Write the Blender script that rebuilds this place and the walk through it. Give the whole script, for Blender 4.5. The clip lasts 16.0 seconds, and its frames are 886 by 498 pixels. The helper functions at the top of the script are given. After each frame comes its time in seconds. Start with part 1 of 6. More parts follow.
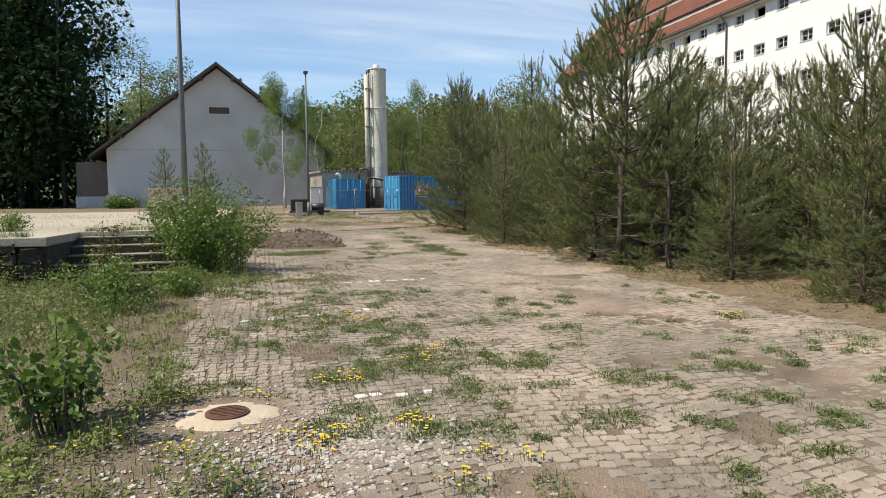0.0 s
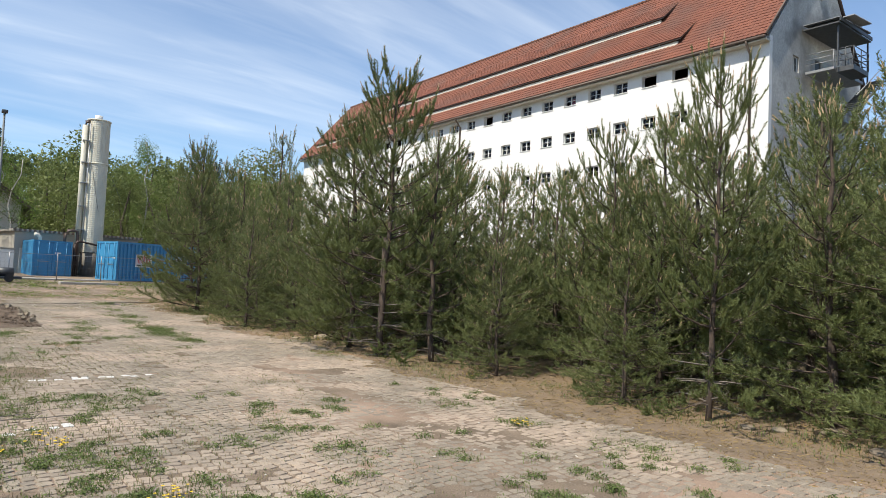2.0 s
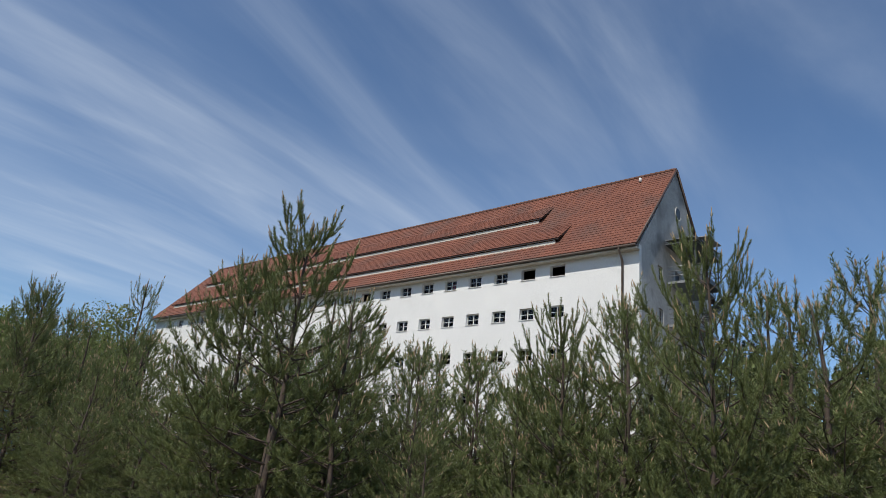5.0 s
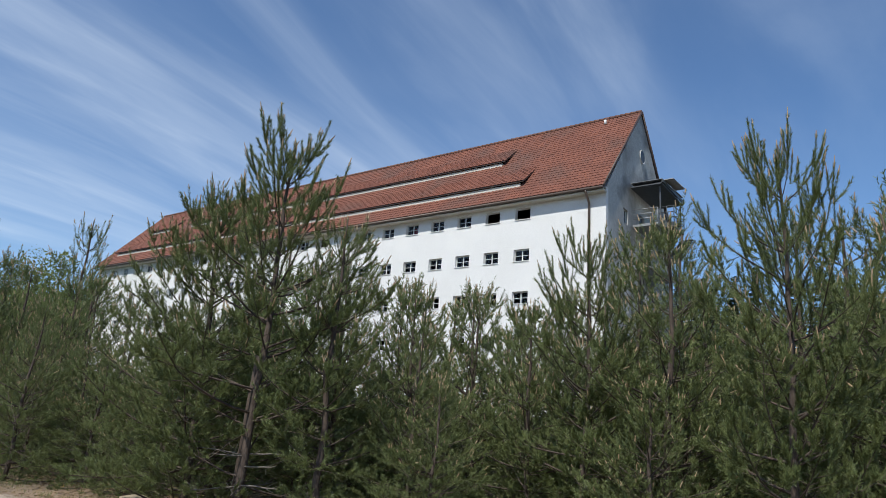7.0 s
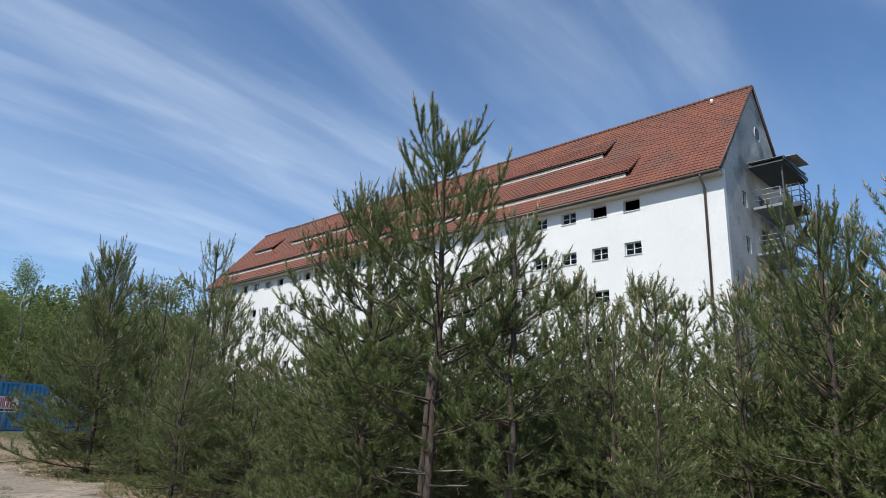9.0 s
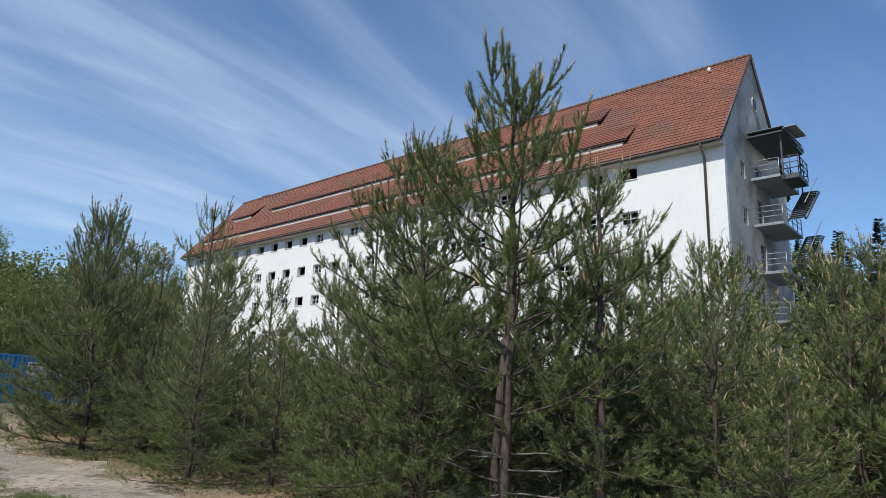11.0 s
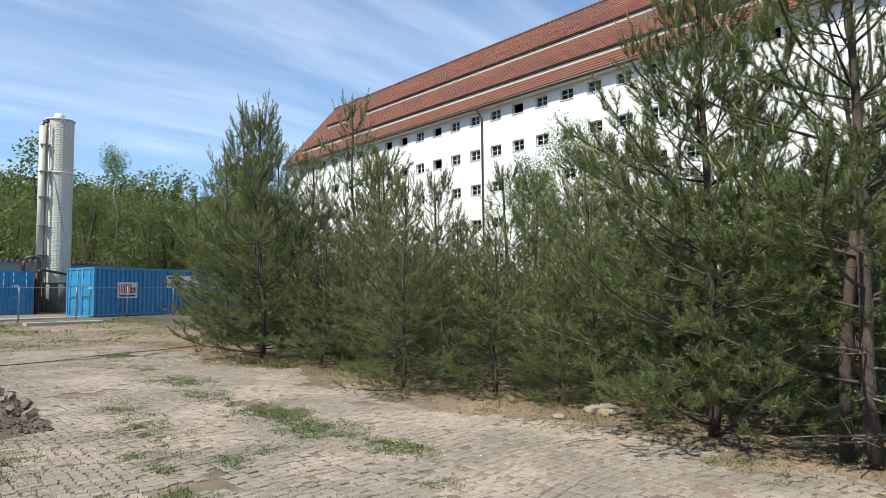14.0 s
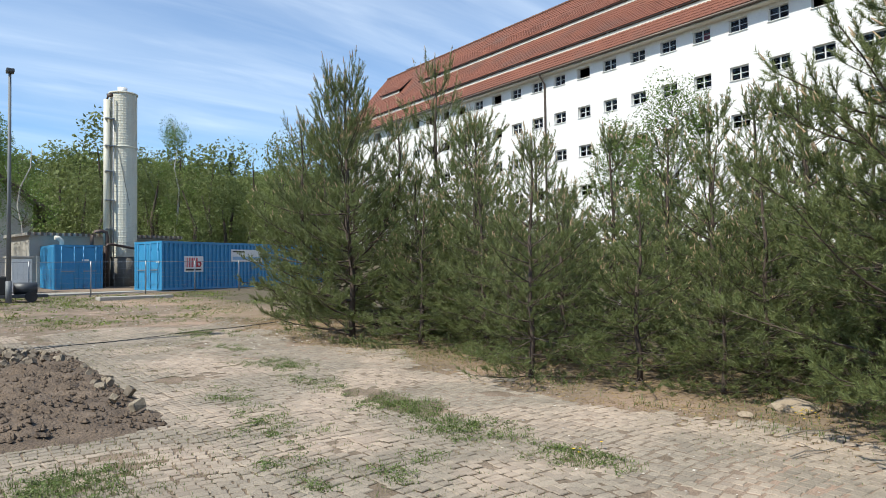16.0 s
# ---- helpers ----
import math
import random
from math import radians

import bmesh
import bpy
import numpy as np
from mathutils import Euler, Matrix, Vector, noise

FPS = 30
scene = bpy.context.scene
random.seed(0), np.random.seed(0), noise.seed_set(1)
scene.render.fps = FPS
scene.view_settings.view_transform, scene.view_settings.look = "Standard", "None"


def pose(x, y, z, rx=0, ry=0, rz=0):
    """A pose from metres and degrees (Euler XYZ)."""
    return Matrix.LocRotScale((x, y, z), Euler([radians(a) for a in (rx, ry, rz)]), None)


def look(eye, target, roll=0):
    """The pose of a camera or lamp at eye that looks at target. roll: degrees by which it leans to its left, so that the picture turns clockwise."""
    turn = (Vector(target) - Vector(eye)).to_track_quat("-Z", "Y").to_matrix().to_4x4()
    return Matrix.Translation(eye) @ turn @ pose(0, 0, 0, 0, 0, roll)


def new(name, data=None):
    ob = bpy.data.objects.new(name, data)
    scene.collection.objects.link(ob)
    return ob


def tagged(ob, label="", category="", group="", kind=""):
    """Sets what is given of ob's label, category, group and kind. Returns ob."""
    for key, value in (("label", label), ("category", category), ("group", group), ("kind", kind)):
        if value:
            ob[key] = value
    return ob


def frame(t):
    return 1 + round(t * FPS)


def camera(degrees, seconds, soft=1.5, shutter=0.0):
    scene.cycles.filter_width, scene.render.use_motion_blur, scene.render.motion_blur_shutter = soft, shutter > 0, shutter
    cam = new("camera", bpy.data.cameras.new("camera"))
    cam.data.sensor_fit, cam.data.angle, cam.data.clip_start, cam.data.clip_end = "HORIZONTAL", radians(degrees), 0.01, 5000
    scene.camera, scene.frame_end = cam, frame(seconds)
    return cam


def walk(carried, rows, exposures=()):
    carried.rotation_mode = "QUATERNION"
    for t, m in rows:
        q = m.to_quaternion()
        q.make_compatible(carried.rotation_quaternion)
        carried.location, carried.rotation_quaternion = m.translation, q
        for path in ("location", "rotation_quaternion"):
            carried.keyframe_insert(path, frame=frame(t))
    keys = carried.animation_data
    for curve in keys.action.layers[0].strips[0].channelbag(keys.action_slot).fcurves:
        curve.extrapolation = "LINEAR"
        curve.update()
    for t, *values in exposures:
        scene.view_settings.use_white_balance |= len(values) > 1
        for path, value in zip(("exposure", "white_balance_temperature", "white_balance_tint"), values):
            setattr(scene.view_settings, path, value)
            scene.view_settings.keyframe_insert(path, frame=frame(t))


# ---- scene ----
cam = camera(67.6, 16.0, 0.9)
METRES, EYE, TILT, LEAN, TURN = 13.4, 1.62, 0.0, 0.0, -15.2
ROWS = [
    (0.0, 0.0, 0.0, 0.0, -0.05, -4.22, 0.68),
    (0.5, -0.0071, 0.0305, -0.002, -4.81, -2.65, 0.23),
    (1.0, -0.0138, 0.0578, 0.0027, -7.45, -0.18, 0.47),
    (1.5, -0.0183, 0.0869, 0.0023, -13.51, 0.13, 0.03),
    (2.0, -0.0204, 0.1111, 0.0076, -22.83, 2.92, -2.49),
    (2.5, -0.0183, 0.1414, 0.0098, -27.4, 9.3, -3.46),
    (3.0, -0.0217, 0.1674, 0.0135, -30.39, 15.54, -4.33),
    (3.5, -0.0297, 0.1922, 0.0155, -34.26, 19.26, -4.72),
    (4.0, -0.0282, 0.2208, 0.0133, -37.23, 21.2, -5.09),
    (4.5, -0.0258, 0.2498, 0.0129, -35.21, 20.37, -5.22),
    (7.0, -0.0155, 0.399, 0.008, -39.61, 15.35, -3.87),
    (7.5, -0.0184, 0.4326, 0.0068, -35.12, 14.39, -4.16),
    (8.0, -0.03, 0.4624, 0.0077, -29.32, 14.2, -1.73),
    (8.5, -0.0416, 0.4878, 0.0078, -30.36, 15.41, -1.75),
    (11.0, -0.0913, 0.6341, 0.0138, -33.97, 12.93, -1.96),
    (11.5, -0.1049, 0.6637, 0.0111, -28.54, 9.63, -1.28),
    (12.0, -0.12, 0.6894, 0.0129, -29.88, 8.85, -0.92),
    (12.5, -0.1357, 0.7246, 0.0108, -30.95, 7.2, 0.51),
    (13.0, -0.1528, 0.7588, 0.012, -22.72, 5.86, 0.97),
    (13.5, -0.1698, 0.7874, 0.0131, -22.05, 4.73, 0.62),
    (14.0, -0.1784, 0.8236, 0.0106, -26.52, 4.07, 0.71),
    (14.5, -0.1897, 0.8555, 0.0141, -24.82, 3.59, 0.82),
    (15.0, -0.2078, 0.8859, 0.0139, -24.8, 3.45, 0.46),
    (15.5, -0.2151, 0.9133, 0.0112, -25.17, 2.4, 0.2),
    (16.0, -0.2222, 0.9503, 0.0144, -22.62, 1.78, 0.8),
]
EXPOSURES = [(0.0, 0.29, 7050, 10), (1.5, 0.33, 6900, 10), (2.5, 0.36, 6750, 10), (3.5, 0.11, 6600, 10), (4.5, -0.29, 6500, 10), (7.0, -0.09, 6150, 9), (7.5, 0.04, 6150, 9), (8.5, 0.02, 6150, 9), (11.0, -0.02, 6150, 8), (11.5, 0.14, 6200, 8), (12.5, 0.36, 6250, 8), (14.0, 0.34, 6350, 8), (16.0, 0.36, 6400, 7)]
walk(cam, [(t, pose(0, 0, EYE, TILT, LEAN, TURN) @ pose(METRES * x, METRES * y, METRES * z, 90 + pitch, roll, yaw)) for t, x, y, z, yaw, pitch, roll in ROWS], EXPOSURES)

# ---- light ----
SUN_BEARING, SUN_HEIGHT = 264.0, 53.0      # degrees clockwise from +y, and above the horizon
world = bpy.data.worlds.new("sky")
scene.world = world
world.use_nodes = True
wn, wl = world.node_tree.nodes, world.node_tree.links
sky = wn.new("ShaderNodeTexSky")
sky.sky_type, sky.sun_disc = "NISHITA", False
sky.sun_elevation, sky.sun_rotation = radians(SUN_HEIGHT), radians(SUN_BEARING)
sky.air_density, sky.dust_density, sky.ozone_density = 1.0, 0.2, 3.0
bg = wn["Background"]
bg.inputs[1].default_value = 0.13
co = wn.new("ShaderNodeTexCoord")


def wmath(op, a, b=None, clamp=False):
    n = wn.new("ShaderNodeMath")
    n.operation, n.use_clamp = op, clamp
    for i, v in enumerate((a, b)):
        if isinstance(v, (int, float)):
            n.inputs[i].default_value = v
        elif v is not None:
            wl.new(v, n.inputs[i])
    return n.outputs[0]


sep = wn.new("ShaderNodeSeparateXYZ")
wl.new(co.outputs["Generated"], sep.inputs[0])
up = wmath("ADD", wmath("MAXIMUM", sep.outputs[2], 0.0), 0.16)
flat = wn.new("ShaderNodeCombineXYZ")
wl.new(wmath("DIVIDE", sep.outputs[0], up), flat.inputs[0])
wl.new(wmath("DIVIDE", sep.outputs[1], up), flat.inputs[1])


def cirrus(turn, sx, sy, detail, lo, hi, shift):
    """Streaks of high cloud, drawn out along one bearing."""
    m = wn.new("ShaderNodeMapping")
    m.inputs["Rotation"].default_value = (0, 0, radians(turn))
    m.inputs["Scale"].default_value = (sx, sy, 1)
    m.inputs["Location"].default_value = shift
    wl.new(flat.outputs[0], m.inputs[0])
    n = wn.new("ShaderNodeTexNoise")
    n.inputs["Scale"].default_value, n.inputs["Detail"].default_value = 1.0, detail
    n.inputs["Roughness"].default_value, n.inputs["Distortion"].default_value = 0.55, 0.5
    wl.new(m.outputs[0], n.inputs["Vector"])
    r = wn.new("ShaderNodeMapRange")
    r.interpolation_type = "SMOOTHSTEP"
    r.inputs[1].default_value, r.inputs[2].default_value = lo, hi
    wl.new(n.outputs[0], r.inputs[0])
    return r.outputs[0]


streaks = cirrus(-62, 0.55, 2.4, 8, 0.40, 0.86, (3.1, 1.7, 0))
wisps = cirrus(-66, 1.1, 6.5, 8, 0.42, 0.80, (5.2, 0.6, 0))
veil = cirrus(-58, 0.22, 0.7, 5, 0.36, 0.82, (0.4, 2.3, 0))
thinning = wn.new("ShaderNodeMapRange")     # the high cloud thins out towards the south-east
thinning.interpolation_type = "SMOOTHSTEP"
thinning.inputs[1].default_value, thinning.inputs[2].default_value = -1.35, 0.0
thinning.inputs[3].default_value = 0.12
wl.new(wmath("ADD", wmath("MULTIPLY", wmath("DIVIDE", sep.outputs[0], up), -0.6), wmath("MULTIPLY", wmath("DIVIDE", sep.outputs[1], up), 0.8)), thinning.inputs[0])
cloud = wmath("ADD", wmath("ADD", wmath("MULTIPLY", streaks, 0.5), wmath("MULTIPLY", wmath("MULTIPLY", wisps, veil), 0.5)), wmath("MULTIPLY", veil, 0.36), True)
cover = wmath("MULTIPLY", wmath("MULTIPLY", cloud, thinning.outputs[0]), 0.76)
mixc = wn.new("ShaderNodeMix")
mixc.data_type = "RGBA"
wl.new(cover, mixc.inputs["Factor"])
tint = wn.new("ShaderNodeMix")
tint.data_type, tint.blend_type = "RGBA", "MULTIPLY"
tint.inputs["Factor"].default_value = 1.0
tint.inputs["B"].default_value = (0.865, 0.985, 1.08, 1)
wl.new(sky.outputs[0], tint.inputs["A"])
wl.new(tint.outputs["Result"], mixc.inputs["A"])
mixc.inputs["B"].default_value = (6.6, 7.3, 8.1, 1)
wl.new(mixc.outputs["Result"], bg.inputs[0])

sun = new("sun", bpy.data.lights.new("sun", "SUN"))
sun.data.energy, sun.data.angle, sun.data.color = 5.0, radians(0.55), (1.0, 0.945, 0.84)
sb, sh = radians(SUN_BEARING), radians(SUN_HEIGHT)
sun.matrix_world = look((0, 0, 40), (-math.sin(sb) * math.cos(sh), -math.cos(sb) * math.cos(sh), 40 - math.sin(sh)))


# ---- materials ----
def material(name, dark, light, scale=6.0, rough=0.8, bump=0.2, fine=60.0, metal=0.0, stain=None, stain_scale=0.6,
             stain_lo=0.5, stain_hi=0.7, per="none", spread=0.25, stretch=(1, 1, 1), gloss=0.5, through_light=0.0, bump_size=0.02, placed=False):
    """Two scales of noise between two colours, stains of a third, fine relief. per: 'object' or 'island' varies the tone piece by piece."""
    m = bpy.data.materials.new(name)
    m.use_nodes = True
    nt, lk = m.node_tree.nodes, m.node_tree.links
    b = nt["Principled BSDF"]
    b.inputs["Roughness"].default_value, b.inputs["Metallic"].default_value = rough, metal
    b.inputs["Specular IOR Level"].default_value = gloss
    tc = nt.new("ShaderNodeTexCoord")
    mp = nt.new("ShaderNodeMapping")
    mp.inputs["Scale"].default_value = stretch
    lk.new(nt.new("ShaderNodeNewGeometry").outputs["Position"] if placed else tc.outputs["Object"], mp.inputs[0])

    def noise_tex(s, d):
        n = nt.new("ShaderNodeTexNoise")
        n.inputs["Scale"].default_value, n.inputs["Detail"].default_value = s, d
        lk.new(mp.outputs[0], n.inputs["Vector"])
        return n.outputs[0]

    def mix(f, a, c):
        n = nt.new("ShaderNodeMix")
        n.data_type = "RGBA"
        for v, i in ((f, "Factor"), (a, "A"), (c, "B")):
            if isinstance(v, tuple):
                n.inputs[i].default_value = (*v, 1)
            elif isinstance(v, float):
                n.inputs[i].default_value = v
            else:
                lk.new(v, n.inputs[i])
        return n.outputs["Result"]

    def ramp(v, lo, hi):
        n = nt.new("ShaderNodeMapRange")
        n.inputs[1].default_value, n.inputs[2].default_value = lo, hi
        lk.new(v, n.inputs[0])
        return n.outputs[0]

    grain, patch = noise_tex(fine, 4), noise_tex(scale, 5)
    colour = mix(ramp(patch, 0.3, 0.7), dark, light)
    colour = mix(ramp(grain, 0.25, 0.9), colour, tuple(c * 0.6 for c in dark))
    if stain:
        colour = mix(ramp(noise_tex(stain_scale, 6), stain_lo, stain_hi), colour, stain)
    if per != "none":
        source = nt.new("ShaderNodeObjectInfo").outputs["Random"] if per == "object" else nt.new("ShaderNodeNewGeometry").outputs["Random Per Island"]
        hs = nt.new("ShaderNodeHueSaturation")
        lk.new(colour, hs.inputs["Color"])
        vr = nt.new("ShaderNodeMapRange")
        vr.inputs[3].default_value, vr.inputs[4].default_value = 1 - spread, 1 + spread
        lk.new(source, vr.inputs[0])
        lk.new(vr.outputs[0], hs.inputs["Value"])
        hr = nt.new("ShaderNodeMapRange")
        hr.inputs[3].default_value, hr.inputs[4].default_value = 0.5 - spread * 0.06, 0.5 + spread * 0.06
        lk.new(vr.outputs[0], hr.inputs[0])
        lk.new(hr.outputs[0], hs.inputs["Hue"])
        colour = hs.outputs[0]
    lk.new(colour, b.inputs["Base Color"])
    if bump:
        bp = nt.new("ShaderNodeBump")
        bp.inputs["Strength"].default_value, bp.inputs["Distance"].default_value = bump, bump_size
        lk.new(grain, bp.inputs["Height"])
        lk.new(bp.outputs[0], b.inputs["Normal"])
    if through_light:
        tr = nt.new("ShaderNodeBsdfTranslucent")
        lk.new(colour, tr.inputs[0])
        ms = nt.new("ShaderNodeMixShader")
        ms.inputs[0].default_value = through_light
        lk.new(b.outputs[0], ms.inputs[1])
        lk.new(tr.outputs[0], ms.inputs[2])
        lk.new(ms.outputs[0], nt["Material Output"].inputs[0])
    return m


M = {
    "plaster": material("white_plaster", (0.80, 0.79, 0.765), (0.86, 0.85, 0.83), 0.5, 0.9, 0.05, 25, stain=(0.74, 0.73, 0.70), stain_scale=0.25, stain_lo=0.6, stain_hi=0.8),
    # near gable's plaster: its shade is in the grey base, the stains are weathering
    "grey_plaster": material("weathered_shade_grey_plaster", (0.42, 0.41, 0.39), (0.62, 0.61, 0.58), 0.35, 0.92, 0.3, 12, stain=(0.20, 0.195, 0.185), stain_scale=0.3, stain_lo=0.48, stain_hi=0.62),
    "old_plaster": material("old_white_plaster", (0.56, 0.55, 0.53), (0.68, 0.67, 0.64), 0.3, 0.92, 0.25, 10, stain=(0.40, 0.39, 0.36), stain_scale=0.18, stain_lo=0.54, stain_hi=0.72),
    "tile": material("red_clay_tile", (0.165, 0.052, 0.032), (0.25, 0.078, 0.046), 0.5, 0.75, 0.3, 18, stain=(0.12, 0.055, 0.04), stain_scale=0.3, per="island", spread=0.09),
    "tile_ridge": material("dark_ridge_tile", (0.13, 0.05, 0.035), (0.20, 0.075, 0.05), 1.5, 0.8, 0.3, 18, per="island", spread=0.2),
    "dark_trim": material("dark_brown_metal_trim", (0.055, 0.035, 0.028), (0.09, 0.055, 0.042), 1.2, 0.55, 0.1, 30),
    "brown_metal": material("brown_painted_metal", (0.12, 0.085, 0.065), (0.17, 0.125, 0.10), 2.0, 0.5, 0.1, 40),
    "white_paint": material("white_painted_wood", (0.70, 0.69, 0.66), (0.80, 0.79, 0.76), 3, 0.6, 0.1, 40),
    "cream": material("cream_board", (0.62, 0.58, 0.50), (0.72, 0.68, 0.60), 2, 0.7, 0.1, 30),
    # near-black lining: the darkness of the rooms is in its colour
    "dark_room": material("darkened_room_lining", (0.035, 0.033, 0.03), (0.06, 0.055, 0.05), 1, 0.9, 0.0),
    "steel": material("galvanised_steel", (0.30, 0.31, 0.32), (0.42, 0.43, 0.44), 4, 0.5, 0.1, 50, metal=0.6),
    "dark_steel": material("dark_grey_steel", (0.07, 0.075, 0.08), (0.12, 0.125, 0.13), 4, 0.5, 0.1, 50, metal=0.4),
    "blue": material("blue_container_paint", (0.035, 0.235, 0.45), (0.055, 0.295, 0.54), 1.2, 0.5, 0.08, 40, stain=(0.03, 0.12, 0.27), stain_scale=1.1, stain_lo=0.6, stain_hi=0.8),
    "white_sign": material("white_sign_sheet", (0.72, 0.72, 0.71), (0.80, 0.80, 0.79), 2, 0.4, 0.0),
    "red_sign": material("red_sign_ink", (0.55, 0.03, 0.05), (0.62, 0.04, 0.06), 3, 0.4, 0.0),
    "sign_blue": material("pale_blue_sign_ink", (0.25, 0.42, 0.62), (0.32, 0.5, 0.7), 3, 0.4, 0.0),
    "black": material("black_ink", (0.02, 0.02, 0.02), (0.03, 0.03, 0.03), 3, 0.5, 0.0),
    "silo": material("cream_ribbed_silo_coating", (0.58, 0.56, 0.46), (0.68, 0.66, 0.55), 0.6, 0.6, 0.1, 20, stain=(0.48, 0.46, 0.38), stain_scale=0.5, stain_lo=0.56, stain_hi=0.8),
    "silo_skirt": material("dark_stained_skirt", (0.13, 0.12, 0.10), (0.24, 0.22, 0.19), 1.2, 0.8, 0.2, 20),
    "concrete": material("weathered_concrete", (0.36, 0.34, 0.30), (0.48, 0.455, 0.40), 0.8, 0.9, 0.35, 30, stain=(0.26, 0.245, 0.21), stain_scale=0.5, stain_lo=0.52, stain_hi=0.7),
    # dark wall stone, its colour deepened further for shade under the slab's edge
    "dark_concrete": material("shade_dark_concrete", (0.045, 0.04, 0.033), (0.10, 0.088, 0.07), 1.6, 0.9, 0.5, 22, stain=(0.05, 0.055, 0.03), stain_scale=1.0),
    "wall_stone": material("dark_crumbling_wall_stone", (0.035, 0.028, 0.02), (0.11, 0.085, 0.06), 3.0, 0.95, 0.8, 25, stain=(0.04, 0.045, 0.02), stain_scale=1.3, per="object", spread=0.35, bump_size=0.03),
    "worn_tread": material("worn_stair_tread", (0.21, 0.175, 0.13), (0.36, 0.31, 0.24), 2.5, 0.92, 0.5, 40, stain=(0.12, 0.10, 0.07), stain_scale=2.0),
    "yard": material("pale_concrete_yard", (0.40, 0.355, 0.275), (0.52, 0.465, 0.37), 0.5, 0.92, 0.3, 20, stain=(0.27, 0.225, 0.15), stain_scale=0.35, stain_lo=0.5, stain_hi=0.68),
    "sett": material("worn_stone_sett", (0.245, 0.203, 0.158), (0.36, 0.297, 0.235), 1.1, 0.88, 0.5, 70, stain=(0.36, 0.28, 0.22), stain_scale=0.6, stain_lo=0.46, stain_hi=0.62, per="island", spread=0.15, placed=True),
    "sett_one": material("worn_single_sett", (0.245, 0.203, 0.158), (0.36, 0.297, 0.235), 1.1, 0.88, 0.5, 70, stain=(0.36, 0.28, 0.22), stain_scale=0.6, stain_lo=0.46, stain_hi=0.62, per="object", spread=0.15, placed=True),
    "white_sett": material("white_marking_sett", (0.62, 0.61, 0.58), (0.74, 0.73, 0.70), 5, 0.85, 0.4, 60),
    "rubble": material("grey_rubble_stone", (0.20, 0.155, 0.118), (0.33, 0.265, 0.205), 6, 0.9, 0.4, 60, per="object", spread=0.3),
    "soil": material("dug_up_soil", (0.105, 0.075, 0.052), (0.20, 0.147, 0.104), 3.5, 0.95, 0.9, 30, bump_size=0.04),
    "pebble": material("pale_pebble", (0.38, 0.33, 0.285), (0.60, 0.54, 0.48), 9, 0.85, 0.2, 60, per="island", spread=0.3),
    "sand": material("pale_sand", (0.56, 0.455, 0.325), (0.68, 0.565, 0.425), 6, 0.95, 0.5, 90),
    "sandy_stone": material("sandy_stone", (0.34, 0.27, 0.19), (0.46, 0.37, 0.27), 6, 0.95, 0.6, 70),
    "pole_grey": material("weathered_grey_pole_paint", (0.13, 0.145, 0.155), (0.19, 0.205, 0.215), 3, 0.6, 0.1, 40),
    "rust": material("rusty_cast_iron", (0.10, 0.045, 0.025), (0.20, 0.09, 0.05), 12, 0.8, 0.5, 80),
    "bark": material("pine_bark", (0.06, 0.044, 0.034), (0.135, 0.098, 0.076), 8, 0.92, 0.7, 45, stretch=(1, 1, 0.35)),
    "birch_bark": material("birch_bark", (0.35, 0.33, 0.30), (0.66, 0.64, 0.60), 3, 0.85, 0.3, 20, stretch=(1, 1, 3)),
    "dry_twig": material("dry_grey_twig", (0.15, 0.13, 0.108), (0.26, 0.23, 0.20), 7, 0.9, 0.3, 50),
    "needle": material("pine_needles", (0.158, 0.178, 0.06), (0.255, 0.272, 0.105), 1.3, 0.5, 0.0, per="island", spread=0.35, through_light=0.3, gloss=0.4),
    "candle": material("pale_new_pine_shoot", (0.42, 0.29, 0.17), (0.55, 0.40, 0.25), 9, 0.8, 0.0),
    "leaf": material("fresh_green_leaf", (0.14, 0.195, 0.032), (0.22, 0.29, 0.06), 0.8, 0.5, 0.0, per="island", spread=0.35, through_light=0.4),
    "red_leaf": material("reddish_young_leaf", (0.13, 0.12, 0.03), (0.25, 0.17, 0.055), 1.2, 0.5, 0.0, per="island", spread=0.4, through_light=0.4),
    "wood_leaf": material("woodland_leaf", (0.165, 0.19, 0.055), (0.26, 0.29, 0.095), 0.06, 0.6, 0.0, per="island", spread=0.3, through_light=0.45),
    # darker copy of the woodland leaf: the wood's unlit side is in the colour
    "shaded_leaf": material("shade_dark_woodland_leaf", (0.018, 0.034, 0.010), (0.034, 0.058, 0.018), 0.08, 0.85, 0.0, per="island", spread=0.35, through_light=0.15, gloss=0.15),
    "spruce": material("dark_conifer_needles", (0.022, 0.040, 0.018), (0.04, 0.065, 0.03), 0.5, 0.6, 0.0, per="island", spread=0.3),
    "grass": material("grass_blade", (0.115, 0.15, 0.034), (0.20, 0.23, 0.068), 0.9, 0.6, 0.0, per="island", spread=0.35, through_light=0.3),
    "weed": material("mixed_weed_leaf", (0.135, 0.175, 0.032), (0.27, 0.275, 0.06), 1.6, 0.6, 0.0, per="island", spread=0.4, through_light=0.3),
    "litter": material("brown_needle_litter", (0.22, 0.13, 0.06), (0.34, 0.22, 0.11), 2.0, 0.9, 0.0, per="island", spread=0.35),
    "dry_grass": material("dry_grass_blade", (0.20, 0.15, 0.08), (0.33, 0.26, 0.14), 1.5, 0.7, 0.0, per="island", spread=0.3, through_light=0.2),
    "yellow": material("yellow_petal", (0.70, 0.48, 0.02), (0.82, 0.60, 0.03), 20, 0.6, 0.0),
